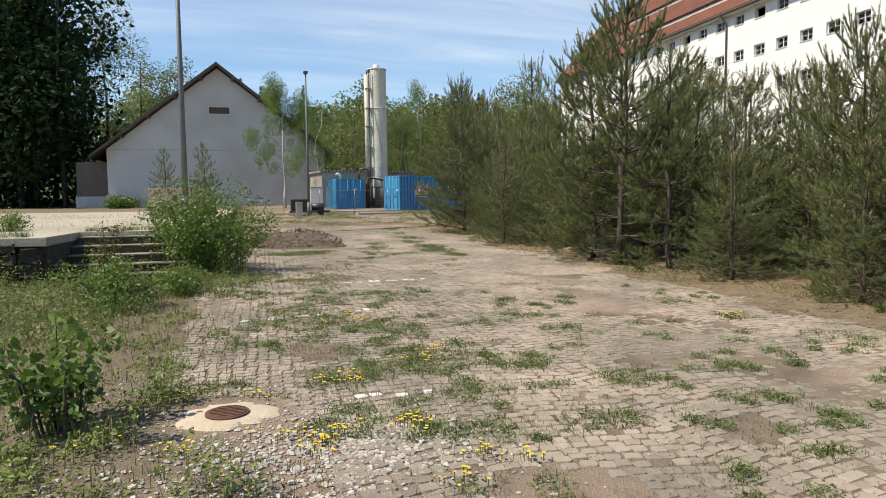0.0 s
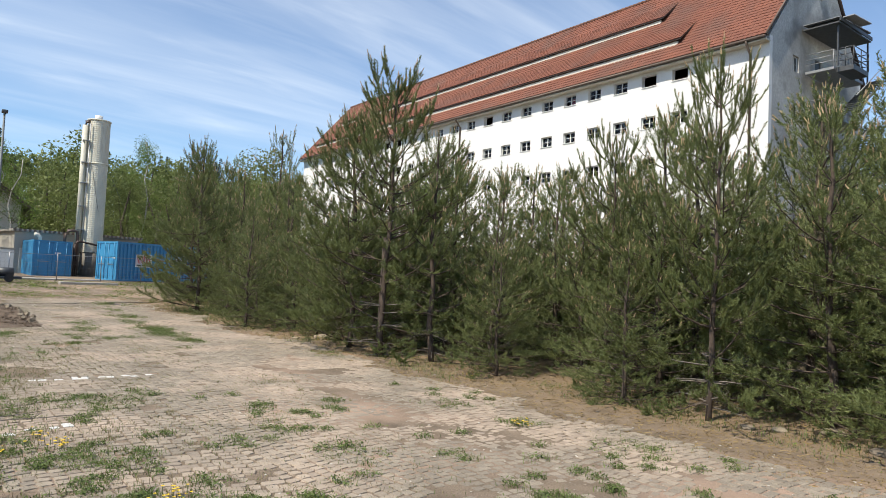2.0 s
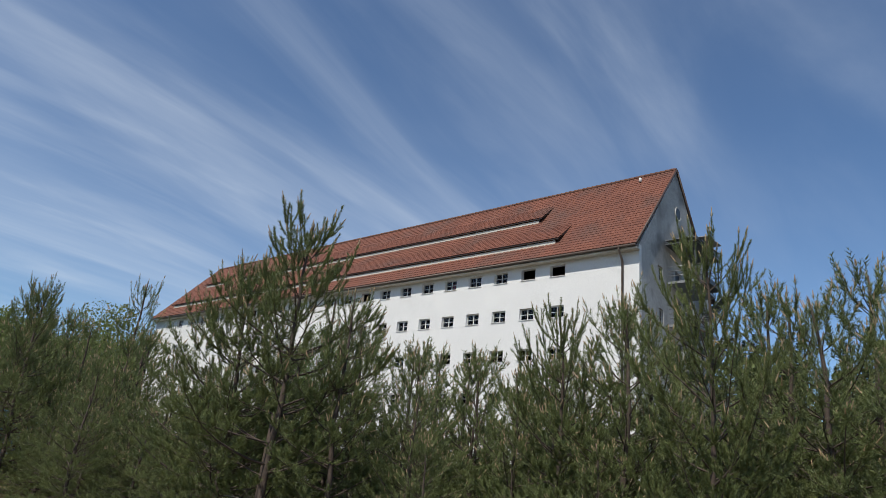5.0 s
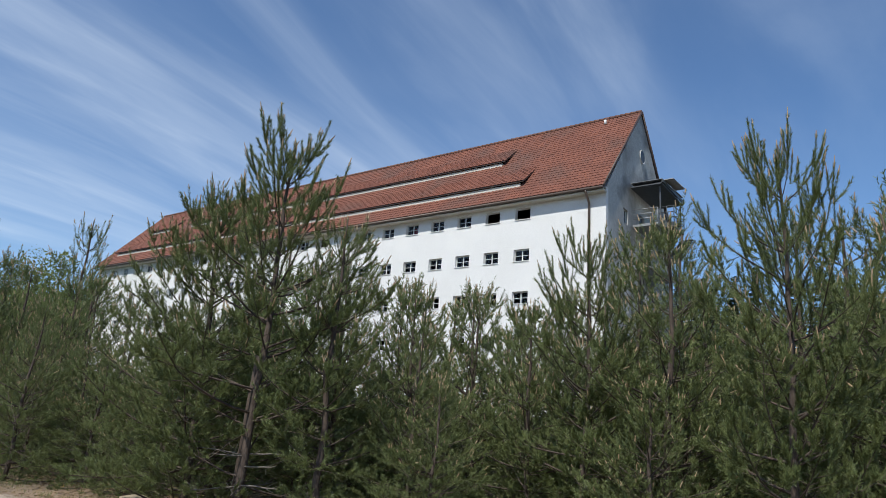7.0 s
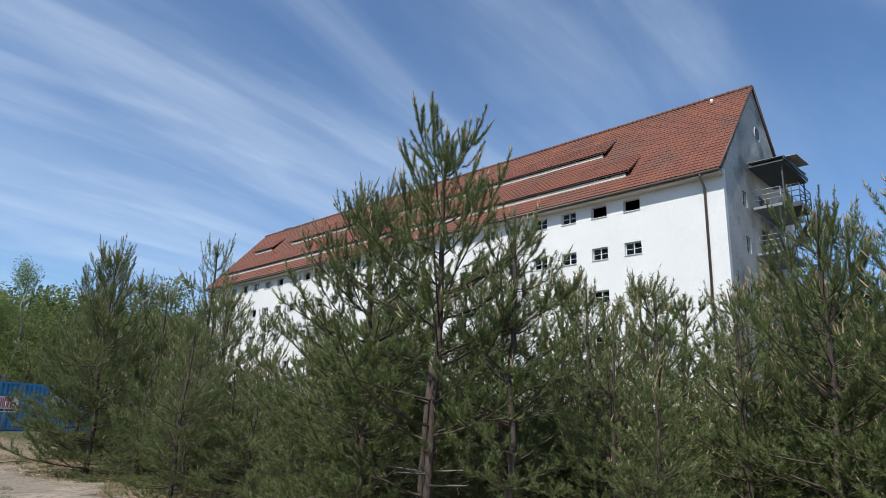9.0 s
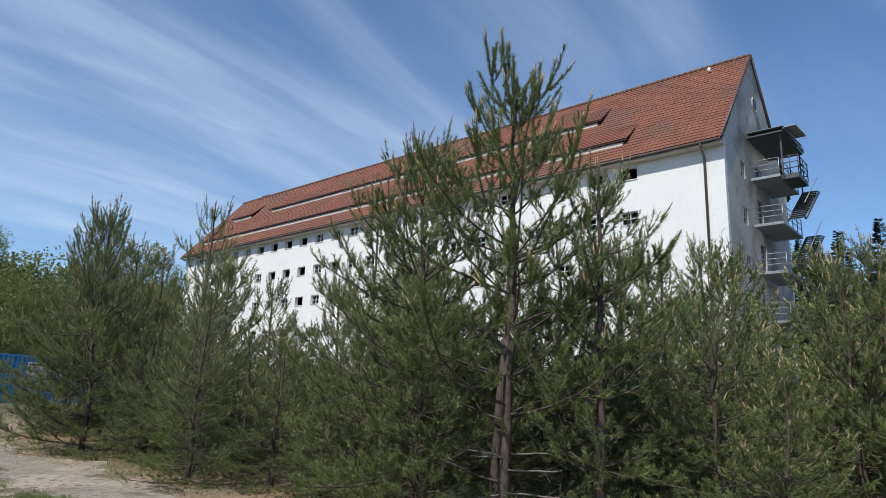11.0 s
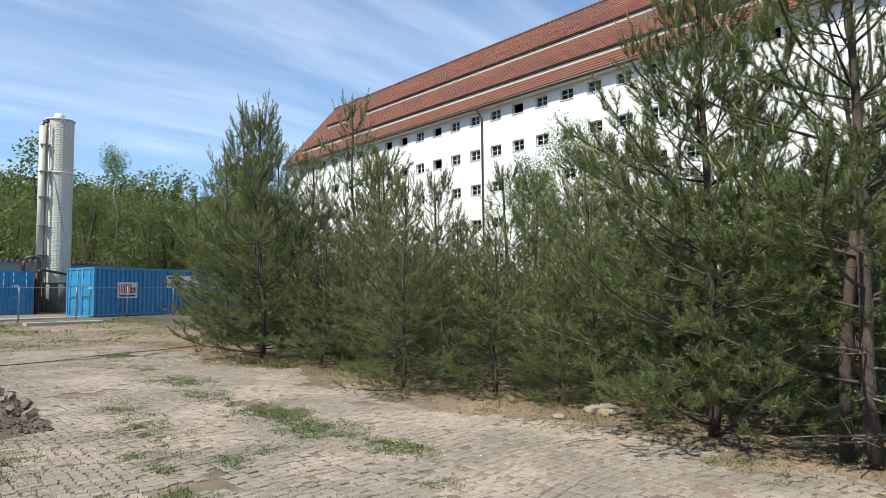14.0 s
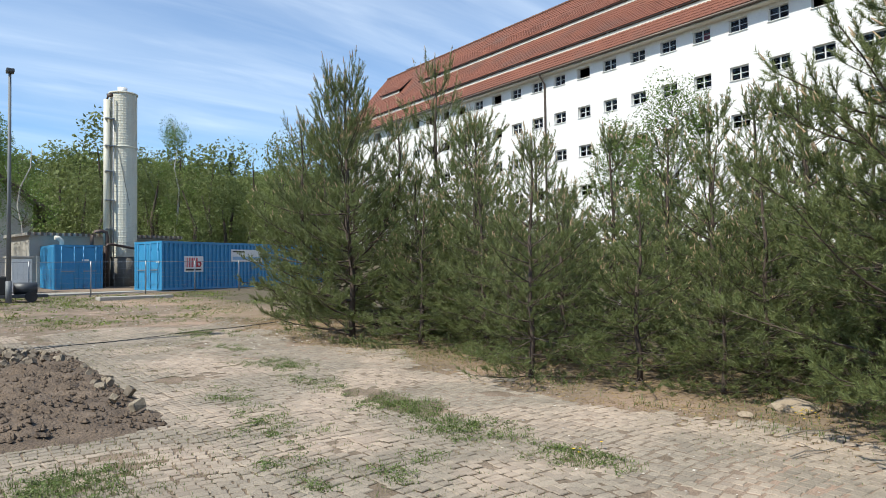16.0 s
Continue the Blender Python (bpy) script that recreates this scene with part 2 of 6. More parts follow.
    "flag_red": material("red_cloth", (0.45, 0.04, 0.06), (0.55, 0.06, 0.08), 5, 0.8, 0.0),
    "rubber": material("black_rubber", (0.015, 0.015, 0.015), (0.03, 0.03, 0.03), 5, 0.7, 0.1, 40),
    "brick_block": material("pale_pink_block", (0.44, 0.315, 0.24), (0.54, 0.41, 0.33), 3, 0.9, 0.3, 40),
}


def glass_material():
    m = bpy.data.materials.new("window_glass")
    m.use_nodes = True
    b = m.node_tree.nodes["Principled BSDF"]
    b.inputs["Base Color"].default_value = (0.55, 0.6, 0.62, 1)
    b.inputs["Roughness"].default_value, b.inputs["Transmission Weight"].default_value = 0.04, 1.0
    b.inputs["IOR"].default_value = 1.3
    return m


M["glass"] = glass_material()


def ground_material():
    """Dusty earth between the setts: pinkish sand on the track, greyer dirt, needle litter under the pines, grass further off."""
    m = material("dusty_ground", (0.15, 0.112, 0.076), (0.32, 0.245, 0.178), 2.6, 0.95, 1.0, 60, stain=(0.35, 0.245, 0.178), stain_scale=0.35, stain_lo=0.5, stain_hi=0.66)
    nt, lk = m.node_tree.nodes, m.node_tree.links
    b = nt["Principled BSDF"]
    base = b.inputs["Base Color"].links[0].from_socket
    tc = nt.new("ShaderNodeTexCoord")
    sp = nt.new("ShaderNodeSeparateXYZ")
    wob = nt.new("ShaderNodeTexNoise")
    wob.inputs["Scale"].default_value, wob.inputs["Detail"].default_value = 0.7, 6
    lk.new(tc.outputs["Object"], wob.inputs["Vector"])
    lk.new(tc.outputs["Object"], sp.inputs[0])

    def calc(op, a, c):
        n = nt.new("ShaderNodeMath")
        n.operation = op
        for i, v in enumerate((a, c)):
            if isinstance(v, float):
                n.inputs[i].default_value = v
            else:
                lk.new(v, n.inputs[i])
        return n.outputs[0]

    def band(v, lo, hi):
        n = nt.new("ShaderNodeMapRange")
        n.inputs[1].default_value, n.inputs[2].default_value = lo, hi
        lk.new(v, n.inputs[0])
        return n.outputs[0]

    def lay(f, colour_a, colour_b):
        n = nt.new("ShaderNodeMix")
        n.data_type = "RGBA"
        lk.new(f, n.inputs["Factor"])
        lk.new(colour_a, n.inputs["A"])
        n.inputs["B"].default_value = (*colour_b, 1)
        return n.outputs["Result"]

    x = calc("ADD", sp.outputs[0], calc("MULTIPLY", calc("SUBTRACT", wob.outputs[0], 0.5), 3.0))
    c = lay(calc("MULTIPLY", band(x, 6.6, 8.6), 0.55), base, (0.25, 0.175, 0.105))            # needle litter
    c = lay(band(x, 9.0, 11.0), c, (0.095, 0.075, 0.045))              # mossy plantation floor, with the shade under the pines put into its colour
    c = lay(calc("MULTIPLY", band(calc("MULTIPLY", x, -1.0), 0.0, 1.2), 0.8), c, (0.15, 0.118, 0.072))   # weedy edge by the stairs
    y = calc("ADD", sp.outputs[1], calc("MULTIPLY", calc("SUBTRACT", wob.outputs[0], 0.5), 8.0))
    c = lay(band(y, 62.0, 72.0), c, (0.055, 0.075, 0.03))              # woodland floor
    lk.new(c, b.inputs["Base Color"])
    return m


M["ground"] = ground_material()


# ---- building blocks ----
def mesh_of(name, verts, faces, mat=None, smooth=False):
    me = bpy.data.meshes.new(name)
    me.from_pydata([tuple(v) for v in verts], [], [tuple(f) for f in faces])
    if mat:
        me.materials.append(M[mat])
    if smooth:
        me.polygons.foreach_set("use_smooth", [True] * len(me.polygons))
    me.update()
    return me


def fast_mesh(name, verts, per_face, mat):
    """A mesh of separate faces of per_face corners each, from an (n * per_face, 3) array."""
    verts = np.ascontiguousarray(verts, dtype=np.float32)
    n = len(verts)
    me = bpy.data.meshes.new(name)
    me.vertices.add(n)
    me.vertices.foreach_set("co", verts.ravel())
    me.loops.add(n)
    me.loops.foreach_set("vertex_index", np.arange(n, dtype=np.int32))
    me.polygons.add(n // per_face)
    me.polygons.foreach_set("loop_start", np.arange(0, n, per_face, dtype=np.int32))
    me.materials.append(M[mat])
    me.update(calc_edges=True)
    return me


def thing(name, label, category, m=None, group="", kind=""):
    ob = tagged(new(name), label, category, group, kind)
    ob.matrix_basis = m or Matrix.Identity(4)
    return ob


def part(name, me, parent, label="", m=None):
    """One mesh object under a thing or a part; me is a mesh, or a bmesh with its material's name."""
    if isinstance(me, tuple):
        bm, mat = me
        data = bpy.data.meshes.new(name)
        bm.normal_update()
        bm.to_mesh(data)
        bm.free()
        data.materials.append(M[mat])
        me = data
    ob = new(name, me)
    ob.parent = parent
    if m:
        ob.matrix_basis = m
    if label:
        ob["label"] = label
    return ob


def box(x0, y0, z0, x1, y1, z1, bevel=0.0, bm=None):
    bm = bm or bmesh.new()
    before = set(bm.verts)
    bmesh.ops.create_cube(bm, size=1, matrix=Matrix.Translation(((x0 + x1) / 2, (y0 + y1) / 2, (z0 + z1) / 2)) @ Matrix.Diagonal((x1 - x0, y1 - y0, z1 - z0, 1)))
    if bevel:
        vs = [v for v in bm.verts if v not in before]
        es = [e for e in bm.edges if e.verts[0] in vs and e.verts[1] in vs]
        bmesh.ops.bevel(bm, geom=es, offset=bevel, segments=2, affect="EDGES", profile=0.6)
    return bm


def tube(points, radii, sides=8, bm=None, cap=True):
    """A round bar along points, with a radius at each."""
    bm = bm or bmesh.new()
    pts = [Vector(p) for p in points]
    if isinstance(radii, (int, float)):
        radii = [radii] * len(pts)
    rings = []
    for i, p in enumerate(pts):
        d = (pts[min(i + 1, len(pts) - 1)] - pts[max(i - 1, 0)]).normalized()
        a = d.cross(Vector((0, 0, 1)) if abs(d.z) < 0.9 else Vector((1, 0, 0))).normalized()
        b = d.cross(a)
        rings.append([bm.verts.new(p + radii[i] * (a * math.cos(k * math.tau / sides) + b * math.sin(k * math.tau / sides))) for k in range(sides)])
    for r0, r1 in zip(rings, rings[1:]):
        for k in range(sides):
            f = bm.faces.new((r0[k], r0[(k + 1) % sides], r1[(k + 1) % sides], r1[k]))
            f.smooth = True
    if cap and sides > 2:
        bm.faces.new(rings[0][::-1])
        bm.faces.new(rings[-1])
    bmesh.ops.recalc_face_normals(bm, faces=bm.faces[:]) if len(bm.faces) < 400 else None
    return bm


def slope(y):
    """The yard's ground climbs a little on the way to the containers."""
    y = max(0.0, min(y, 62.0))
    return 0.0045 * y + 0.00027 * y * y


def smooth01(a, b, v):
    t = max(0.0, min(1.0, (v - a) / (b - a)))
    return t * t * (3 - 2 * t)


def growable(x, y):
    """No growth on the manhole's sand patch or the soil heap."""
    return (x + 0.3) ** 2 + (y - 4.95) ** 2 > 0.36 and not (0.1 < x < 2.4 and 20.6 < y < 27.5)


def base_z(x, y):
    z = slope(y)
    z += 14.0 * smooth01(78, 190, y) * smooth01(-60, 10, y)
    z += 16.0 * smooth01(58, 150, x)
    z += 10.0 * smooth01(34, 120, -x)
    z += 2.6 * smooth01(20, 36, x) * (1 - smooth01(70, 90, y))
    return z


def ground_z(x, y):
    """The earth's surface, with the dust that drifts over the setts and the rougher verges."""
    z = base_z(x, y)
    if -14 < x < 16 and -6 < y < 50:
        edge = smooth01(-0.6, 0.8, x) * (1 - smooth01(6.6, 8.0, x + 0.5 * noise.noise((x * .3, y * .3, 9))))
        fade = smooth01(-14, -10, x) * (1 - smooth01(13, 16, x)) * (1 - smooth01(46, 50, y)) * smooth01(-6, -3, y)
        dust = noise.noise((x * 0.45, y * 0.45, 0.0)) + 0.5 * noise.noise((x * 1.3, y * 1.3, 4.0))
        track = math.exp(-((x - 4.9 - 0.07 * (y - 8)) / 0.95) ** 2)
        bare = 1 - edge
        z += fade * smooth01(0.42, 1.0, math.hypot(x + 0.3, y - 5.15)) * (-0.005 + 0.008 * dust + 0.007 * track + 0.02 * bare + 0.04 * bare * noise.noise((x * 0.8, y * 0.8, 2.0)) + 0.002 * noise.noise((x * 6, y * 6, 0)))
    return z


# ---- ground ----
def steps(edges):
    """Grid lines: pairs of (end, step)."""
    out = [edges[0][0]]
    for end, step in edges[1:]:
        n = max(1, round(abs(end - out[-1]) / step))
        a = out[-1]
        out += [a + (end - a) * (i + 1) / n for i in range(n)]
    return out


def build_ground():
    xs = steps([(-1500, 0), (-200, 325), (-60, 20), (-10, 5), (-3.5, 0.5), (8.5, 0.125), (14, 0.5), (60, 4), (200, 20), (1500, 325)])
    ys = steps([(-1500, 0), (-200, 325), (-20, 20), (0, 2), (2.4, 0.4), (32, 0.125), (60, 0.7), (90, 3), (220, 13), (1500, 320)])
    verts = []
    for y in ys:
        for x in xs:
            z = ground_z(x, y)
            verts.append((x, y, z))
    w = len(xs)
    faces = [(j * w + i, j * w + i + 1, (j + 1) * w + i + 1, (j + 1) * w + i) for j in range(len(ys) - 1) for i in range(w - 1)]
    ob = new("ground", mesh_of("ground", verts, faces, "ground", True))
    tagged(ob, "dusty pinkish earth with sand, moss and needle litter, toned darker for shade under the pines", "ground", kind="structure")


build_ground()


def build_yard():
    """The raised concrete yard before the old barn, with its front wall and stairs."""
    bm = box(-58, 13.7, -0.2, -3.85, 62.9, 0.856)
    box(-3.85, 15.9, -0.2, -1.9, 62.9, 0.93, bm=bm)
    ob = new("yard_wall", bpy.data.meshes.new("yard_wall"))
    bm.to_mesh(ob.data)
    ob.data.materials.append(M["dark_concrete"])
    wall = tagged(ob, "dark crumbling stone retaining wall of the raised yard", "retaining wall", kind="structure")
    bm = box(-58, 13.55, 0.86, -3.82, 62.9, 1.03, 0.02)
    box(-3.82, 15.82, 0.93, -1.82, 62.9, 1.03, 0.015, bm=bm)
    ob = new("yard_pavement", bpy.data.meshes.new("yard_pavement"))
    bm.to_mesh(ob.data)
    ob.data.materials.append(M["yard"])
    tagged(ob, "pale sun-bleached concrete slab of the raised yard", "pavement", kind="structure")
    rng = np.random.default_rng(17)
    x = -10.0
    rows = []
    while x < -3.95:
        w = 0.22 + 0.3 * rng.random()
        z, h = 0.02, 0.0
        while z < 0.78:
            h = min(0.15 + 0.16 * rng.random(), 0.92 - z)
            rows.append((x, z, min(w, -3.9 - x), h))
            z += h + 0.015
        x += w + 0.02
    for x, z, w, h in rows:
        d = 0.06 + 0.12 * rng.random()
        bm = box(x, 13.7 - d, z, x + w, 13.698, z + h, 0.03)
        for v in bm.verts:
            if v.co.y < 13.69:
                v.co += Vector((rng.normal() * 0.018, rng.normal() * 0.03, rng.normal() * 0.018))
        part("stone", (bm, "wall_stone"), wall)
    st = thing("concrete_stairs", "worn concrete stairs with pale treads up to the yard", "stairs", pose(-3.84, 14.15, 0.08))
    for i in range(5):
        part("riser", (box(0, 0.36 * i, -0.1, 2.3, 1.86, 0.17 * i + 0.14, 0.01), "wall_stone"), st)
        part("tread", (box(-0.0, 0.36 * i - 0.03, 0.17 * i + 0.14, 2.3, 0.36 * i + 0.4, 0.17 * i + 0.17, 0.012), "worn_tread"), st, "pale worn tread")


build_yard()


# ---- the long white building ----
def pierced(u0, u1, z0, z1, depth, holes, place, mat, name):
    """A wall from u0 to u1 with holes (u, z, u, z) through it. place(u, d, z) gives the world's point, d inwards."""
    us = sorted({u0, u1, *[h[0] for h in holes], *[h[2] for h in holes]})
    zs = sorted({z0, z1, *[h[1] for h in holes], *[h[3] for h in holes]})
    ui, zi = {u: i for i, u in enumerate(us)}, {z: i for i, z in enumerate(zs)}
    open_cells = set()
    for a, b, c, d in holes:
        open_cells |= {(i, j) for i in range(ui[a], ui[c]) for j in range(zi[b], zi[d])}
    verts, faces, index = [], [], {}

    def v(i, j, k):
        if (i, j, k) not in index:
            index[i, j, k] = len(verts)
            verts.append(place(us[i], depth * k, zs[j]))
        return index[i, j, k]

    for i in range(len(us) - 1):
        for j in range(len(zs) - 1):
            if (i, j) in open_cells:
                continue
            for k in (0, 1):
                q = [v(i, j, k), v(i + 1, j, k), v(i + 1, j + 1, k), v(i, j + 1, k)]
                faces.append(q if k == 0 else q[::-1])
            for (di, dj), (a, b) in {(-1, 0): ((i, j), (i, j + 1)), (1, 0): ((i + 1, j), (i + 1, j + 1)), (0, -1): ((i, j), (i + 1, j)), (0, 1): ((i, j + 1), (i + 1, j + 1))}.items():
                n = (i + di, j + dj)
                if n in open_cells or not (0 <= n[0] < len(us) - 1 and 0 <= n[1] < len(zs) - 1):
                    faces.append((v(*a, 0), v(*b, 0), v(*b, 1), v(*a, 1)))
    me = mesh_of(name, verts, faces, mat)
    bm = bmesh.new()
    bm.from_mesh(me)
    bmesh.ops.recalc_face_normals(bm, faces=bm.faces[:])
    bm.to_mesh(me)
    bm.free()
    return me


BX0, BX1, BY0, BY1, BZ0, BEAVE = 37.7, 50.8, 19.88, 79.7, 2.2, 16.9
RX, RZ, EX, EZ = 44.25, 24.9, 37.1, 16.75            # ridge and eave edge
PITCH = (RZ - EZ) / (RX - EX)


def roof_z(x):
    return EZ + (x - EX) * PITCH


def tiled(x0, z0, x1, z1, y0, y1, row=0.36, col=0.3):
    """Rows of curved clay tiles on a slope that climbs from (x0, z0) to (x1, z1), each tile an island of its own."""
    run = math.hypot(x1 - x0, z1 - z0)
    rows, cols = max(1, round(run / row)), round(abs(y1 - y0) / col)
    nx, nz = -(z1 - z0) / run, (x1 - x0) / run
    if nz < 0:
        nx, nz = -nx, -nz
    verts = []
    prof = ((0.0, 0.0), (0.3, 0.03), (0.62, 0.034), (1.0, 0.003))
    for r in range(rows):
        a, b = r / rows, min(1.0, (r + 1.12) / rows)
        for c in range(cols):
            lift = 0.012 + 0.008 * random.random()
            ya, w = y0 + (y1 - y0) * c / cols, (y1 - y0) / cols
            low, high = [], []
            for f, h in prof:
                p, q = lift + h + 0.02, h + 0.004
                low.append((x0 + (x1 - x0) * a + nx * p, ya + w * f, z0 + (z1 - z0) * a + nz * p))
                high.append((x0 + (x1 - x0) * b + nx * q, ya + w * f, z0 + (z1 - z0) * b + nz * q))
            base = [(p[0] - nx * 0.05, p[1], p[2] - nz * 0.05) for p in low]
            for k in range(3):
                verts.append((low[k], low[k + 1], high[k + 1], high[k]))
                verts.append((base[k], base[k + 1], low[k + 1], low[k]))
    vs, fs = [], []
    for q in verts:
        fs.append(tuple(range(len(vs), len(vs) + 4)))
        vs += q
    return mesh_of("tiles", vs, fs, "tile")


def window_meshes(w, h):
    """A white two-casement window: frame and glass."""
    bm = bmesh.new()
    f, d = 0.052, 0.06
    for a in ((-w / 2, 0, -w / 2 + f, h), (w / 2 - f, 0, w / 2, h), (-w / 2 + f, 0, w / 2 - f, f), (-w / 2 + f, h - f, w / 2 - f, h), (-0.035, f, 0.035, h - f)):
        box(0, a[0], a[1], d, a[2], a[3], 0.008, bm=bm)
    for s in (-1, 1):
        a, b = sorted((s * 0.035, s * (w / 2 - f)))
        box(0.012, a, h * 0.5 - 0.015, d - 0.012, b, h * 0.5 + 0.015, bm=bm)
    frame_me = bpy.data.meshes.new("window_frame")
    bm.to_mesh(frame_me)
    bm.free()
    frame_me.materials.append(M["white_paint"])
    bm = box(0.028, -w / 2 + f, f, 0.034, w / 2 - f, h - f)
    glass_me = bpy.data.meshes.new("pane")
    bm.to_mesh(glass_me)
    bm.free()
    glass_me.materials.append(M["glass"])
    return frame_me, glass_me


def build_hall():
    hall = thing("white_building", "long white plastered building with a steep red tiled roof", "building")
    ys = [25.65 + 2.315 * k for k in range(23)]
    rows = [(15.5, 16.27), (12.66, 13.46), (9.85, 10.65), (7.0, 7.8), (4.2, 5.0)]
    empty = {(0, 0), (1, 0), (8, 0), (12, 0), (14, 0), (15, 0), (16, 0), (17, 0), (12, 1), (14, 1), (15, 1), (16, 1), (14, 2), (19, 1), (20, 0)}
    holes = [(y - 0.57, a, y + 0.57, b) for y in ys for a, b in rows]
    part("wall", pierced(BY0, BY1, BZ0, BEAVE, 0.35, holes, lambda u, d, z: (BX0 + d, u, z), "plaster", "wall"), hall, "bright white plaster wall")
    part("wall", pierced(BY0, BY1, BZ0, BEAVE, 0.35, [], lambda u, d, z: (BX1 - d, u, z), "plaster", "wall"), hall)
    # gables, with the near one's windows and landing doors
    # the near gable takes plaster greyed for shade, the far one stays white
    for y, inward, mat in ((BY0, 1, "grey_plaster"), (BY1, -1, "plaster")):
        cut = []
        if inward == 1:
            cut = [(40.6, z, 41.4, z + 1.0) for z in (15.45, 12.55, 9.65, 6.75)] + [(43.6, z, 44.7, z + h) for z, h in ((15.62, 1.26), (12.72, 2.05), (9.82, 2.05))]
        part("gable_wall", pierced(BX0 + 0.36, BX1 - 0.36, BZ0, BEAVE, 0.35, cut, lambda u, d, z, y=y, s=inward: (u, y + s * d, z), mat, "gable"), hall, "weathered gable, plaster greyed for its shaded side" if inward == 1 else "")
        bm = bmesh.new()
        top = [(BX0 + 0.02, BEAVE), (BX1 - 0.02, BEAVE), (RX, roof_z(RX) - 0.12)]
        fr = [bm.verts.new((x, y, z)) for x, z in top]
        bk = [bm.verts.new((x, y + inward * 0.35, z)) for x, z in top]
        bm.faces.new(fr)
        bm.faces.new(bk[::-1])
        for i in range(3):
            bm.faces.new((fr[i], fr[(i + 1) % 3], bk[(i + 1) % 3], bk[i]))
        bmesh.ops.recalc_face_normals(bm, faces=bm.faces[:])
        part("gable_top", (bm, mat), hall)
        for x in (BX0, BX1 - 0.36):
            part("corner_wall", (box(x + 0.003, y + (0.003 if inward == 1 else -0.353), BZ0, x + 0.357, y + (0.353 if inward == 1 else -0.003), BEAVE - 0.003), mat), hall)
    # unseen floors and inner wall, added dark so the window openings read unlit
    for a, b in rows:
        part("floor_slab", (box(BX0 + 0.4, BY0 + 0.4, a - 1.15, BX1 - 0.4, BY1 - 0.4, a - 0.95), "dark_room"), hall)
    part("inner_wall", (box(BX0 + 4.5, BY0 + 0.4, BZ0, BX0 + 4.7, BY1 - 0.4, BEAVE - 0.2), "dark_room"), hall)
    # windows
    frame_me, glass_me = window_meshes(1.14, 0.785)
    for j, (a, b) in enumerate(rows):
        for k, y in enumerate(ys):
            if (k, j) in empty:
                continue
            w = part("window", frame_me, hall, "small white two-casement window", pose(BX0 + 0.16, y, a + 0.002))
            part("pane", glass_me, w)
            if (k, j) == (4, 0):
                part("curtain", (box(0.12, -0.45, 0.05, 0.14, 0.1, 0.55, 0.005), "flag_red"), w, "red cloth behind the glass")
    sill = box(-0.06, -0.6, -0.05, 0.15, 0.6, 0.0, 0.01)
    sill_me = bpy.data.meshes.new("window_sill")
    sill.to_mesh(sill_me)
    sill.free()
    sill_me.materials.append(M["white_paint"])
    for a, b in rows[:4]:
        for y in ys:
            part("window_sill", sill_me, hall, "", pose(BX0, y, a + 0.002))
    # near gable's side windows
    gf, gg = window_meshes(0.8, 0.995)
    for z in (15.45, 12.55, 9.65, 6.75):
        w = part("window", gf, hall, "", pose(41.0, BY0 + 0.12, z + 0.002, 0, 0, 90))
        part("pane", gg, w)
    for z, h in ((15.62, 1.26), (12.72, 2.05), (9.82, 2.05)):
        part("door", (box(43.62, BY0 + 0.15, z + 0.01, 44.68, BY0 + 0.2, z + h - 0.01, 0.01), "dark_steel"), hall, "dark steel door onto the landing")
    bm = bmesh.new()
    bmesh.ops.create_cone(bm, cap_ends=True, segments=24, radius1=0.42, radius2=0.42, depth=0.1, matrix=pose(44.3, BY0 - 0.02, 21.4, 90, 0, 0))
    part("round_window", (bm, "dark_steel"), hall, "dark round attic window")
    bm = bmesh.new()
    bmesh.ops.create_cone(bm, cap_ends=False, segments=24, radius1=0.54, radius2=0.5, depth=0.12, matrix=pose(44.3, BY0 - 0.03, 21.4, 90, 0, 0))
    bmesh.ops.solidify(bm, geom=bm.faces[:], thickness=0.08)
    part("round_window_frame", (bm, "grey_plaster"), hall)
    # roof: boards under, tiles over
    ya, yb = BY0 - 0.06, BY1 + 0.2
    for s in (1, -1):
        bm = bmesh.new()
        xe, xr = (EX, RX) if s == 1 else (2 * RX - EX, RX)
        pr = [(xe, EZ - 0.03), (xr, RZ - 0.03), (xr, RZ - 0.2), (xe, EZ - 0.18)]
        f0 = [bm.verts.new((x, ya + 0.02, z)) for x, z in pr]
        f1 = [bm.verts.new((x, yb - 0.02, z)) for x, z in pr]
        bm.faces.new(f0)
        bm.faces.new(f1[::-1])
        for i in range(4):
            bm.faces.new((f0[i], f0[(i + 1) % 4], f1[(i + 1) % 4], f1[i]))
        bmesh.ops.recalc_face_normals(bm, faces=bm.faces[:])
        part("roof", (bm, "dark_trim"), hall, "steep roof of red clay tiles")
    tagged(part("roof_tiles", tiled(EX - 0.05, EZ, RX, RZ, ya, yb), hall, "red clay roof tiles"), kind="stuff")
    tagged(part("roof_tiles", tiled(2 * RX - EX, EZ, RX, RZ, ya, yb, 0.7, 0.9), hall), kind="stuff")
    bm = bmesh.new()
    y = ya
    while y < yb - 0.1:
        tube([(RX, y, RZ + 0.02), (RX, y + 0.42, RZ + 0.05)], [0.13, 0.15], 7, bm)
        y += 0.4
    tagged(part("ridge_tiles", (bm, "tile_ridge"), hall, "dark ridge tiles"), kind="stuff")
    # long shed dormers
    for x, y0, y1 in ((38.3, 26.2, 77.5), (41.0, 29.35, 68.5), (41.0, 72.5, 76.0)):
        z = roof_z(x)
        back = x + 1.85
        hb = roof_z(back) + 0.02
        front = z + 0.52
        holes = []
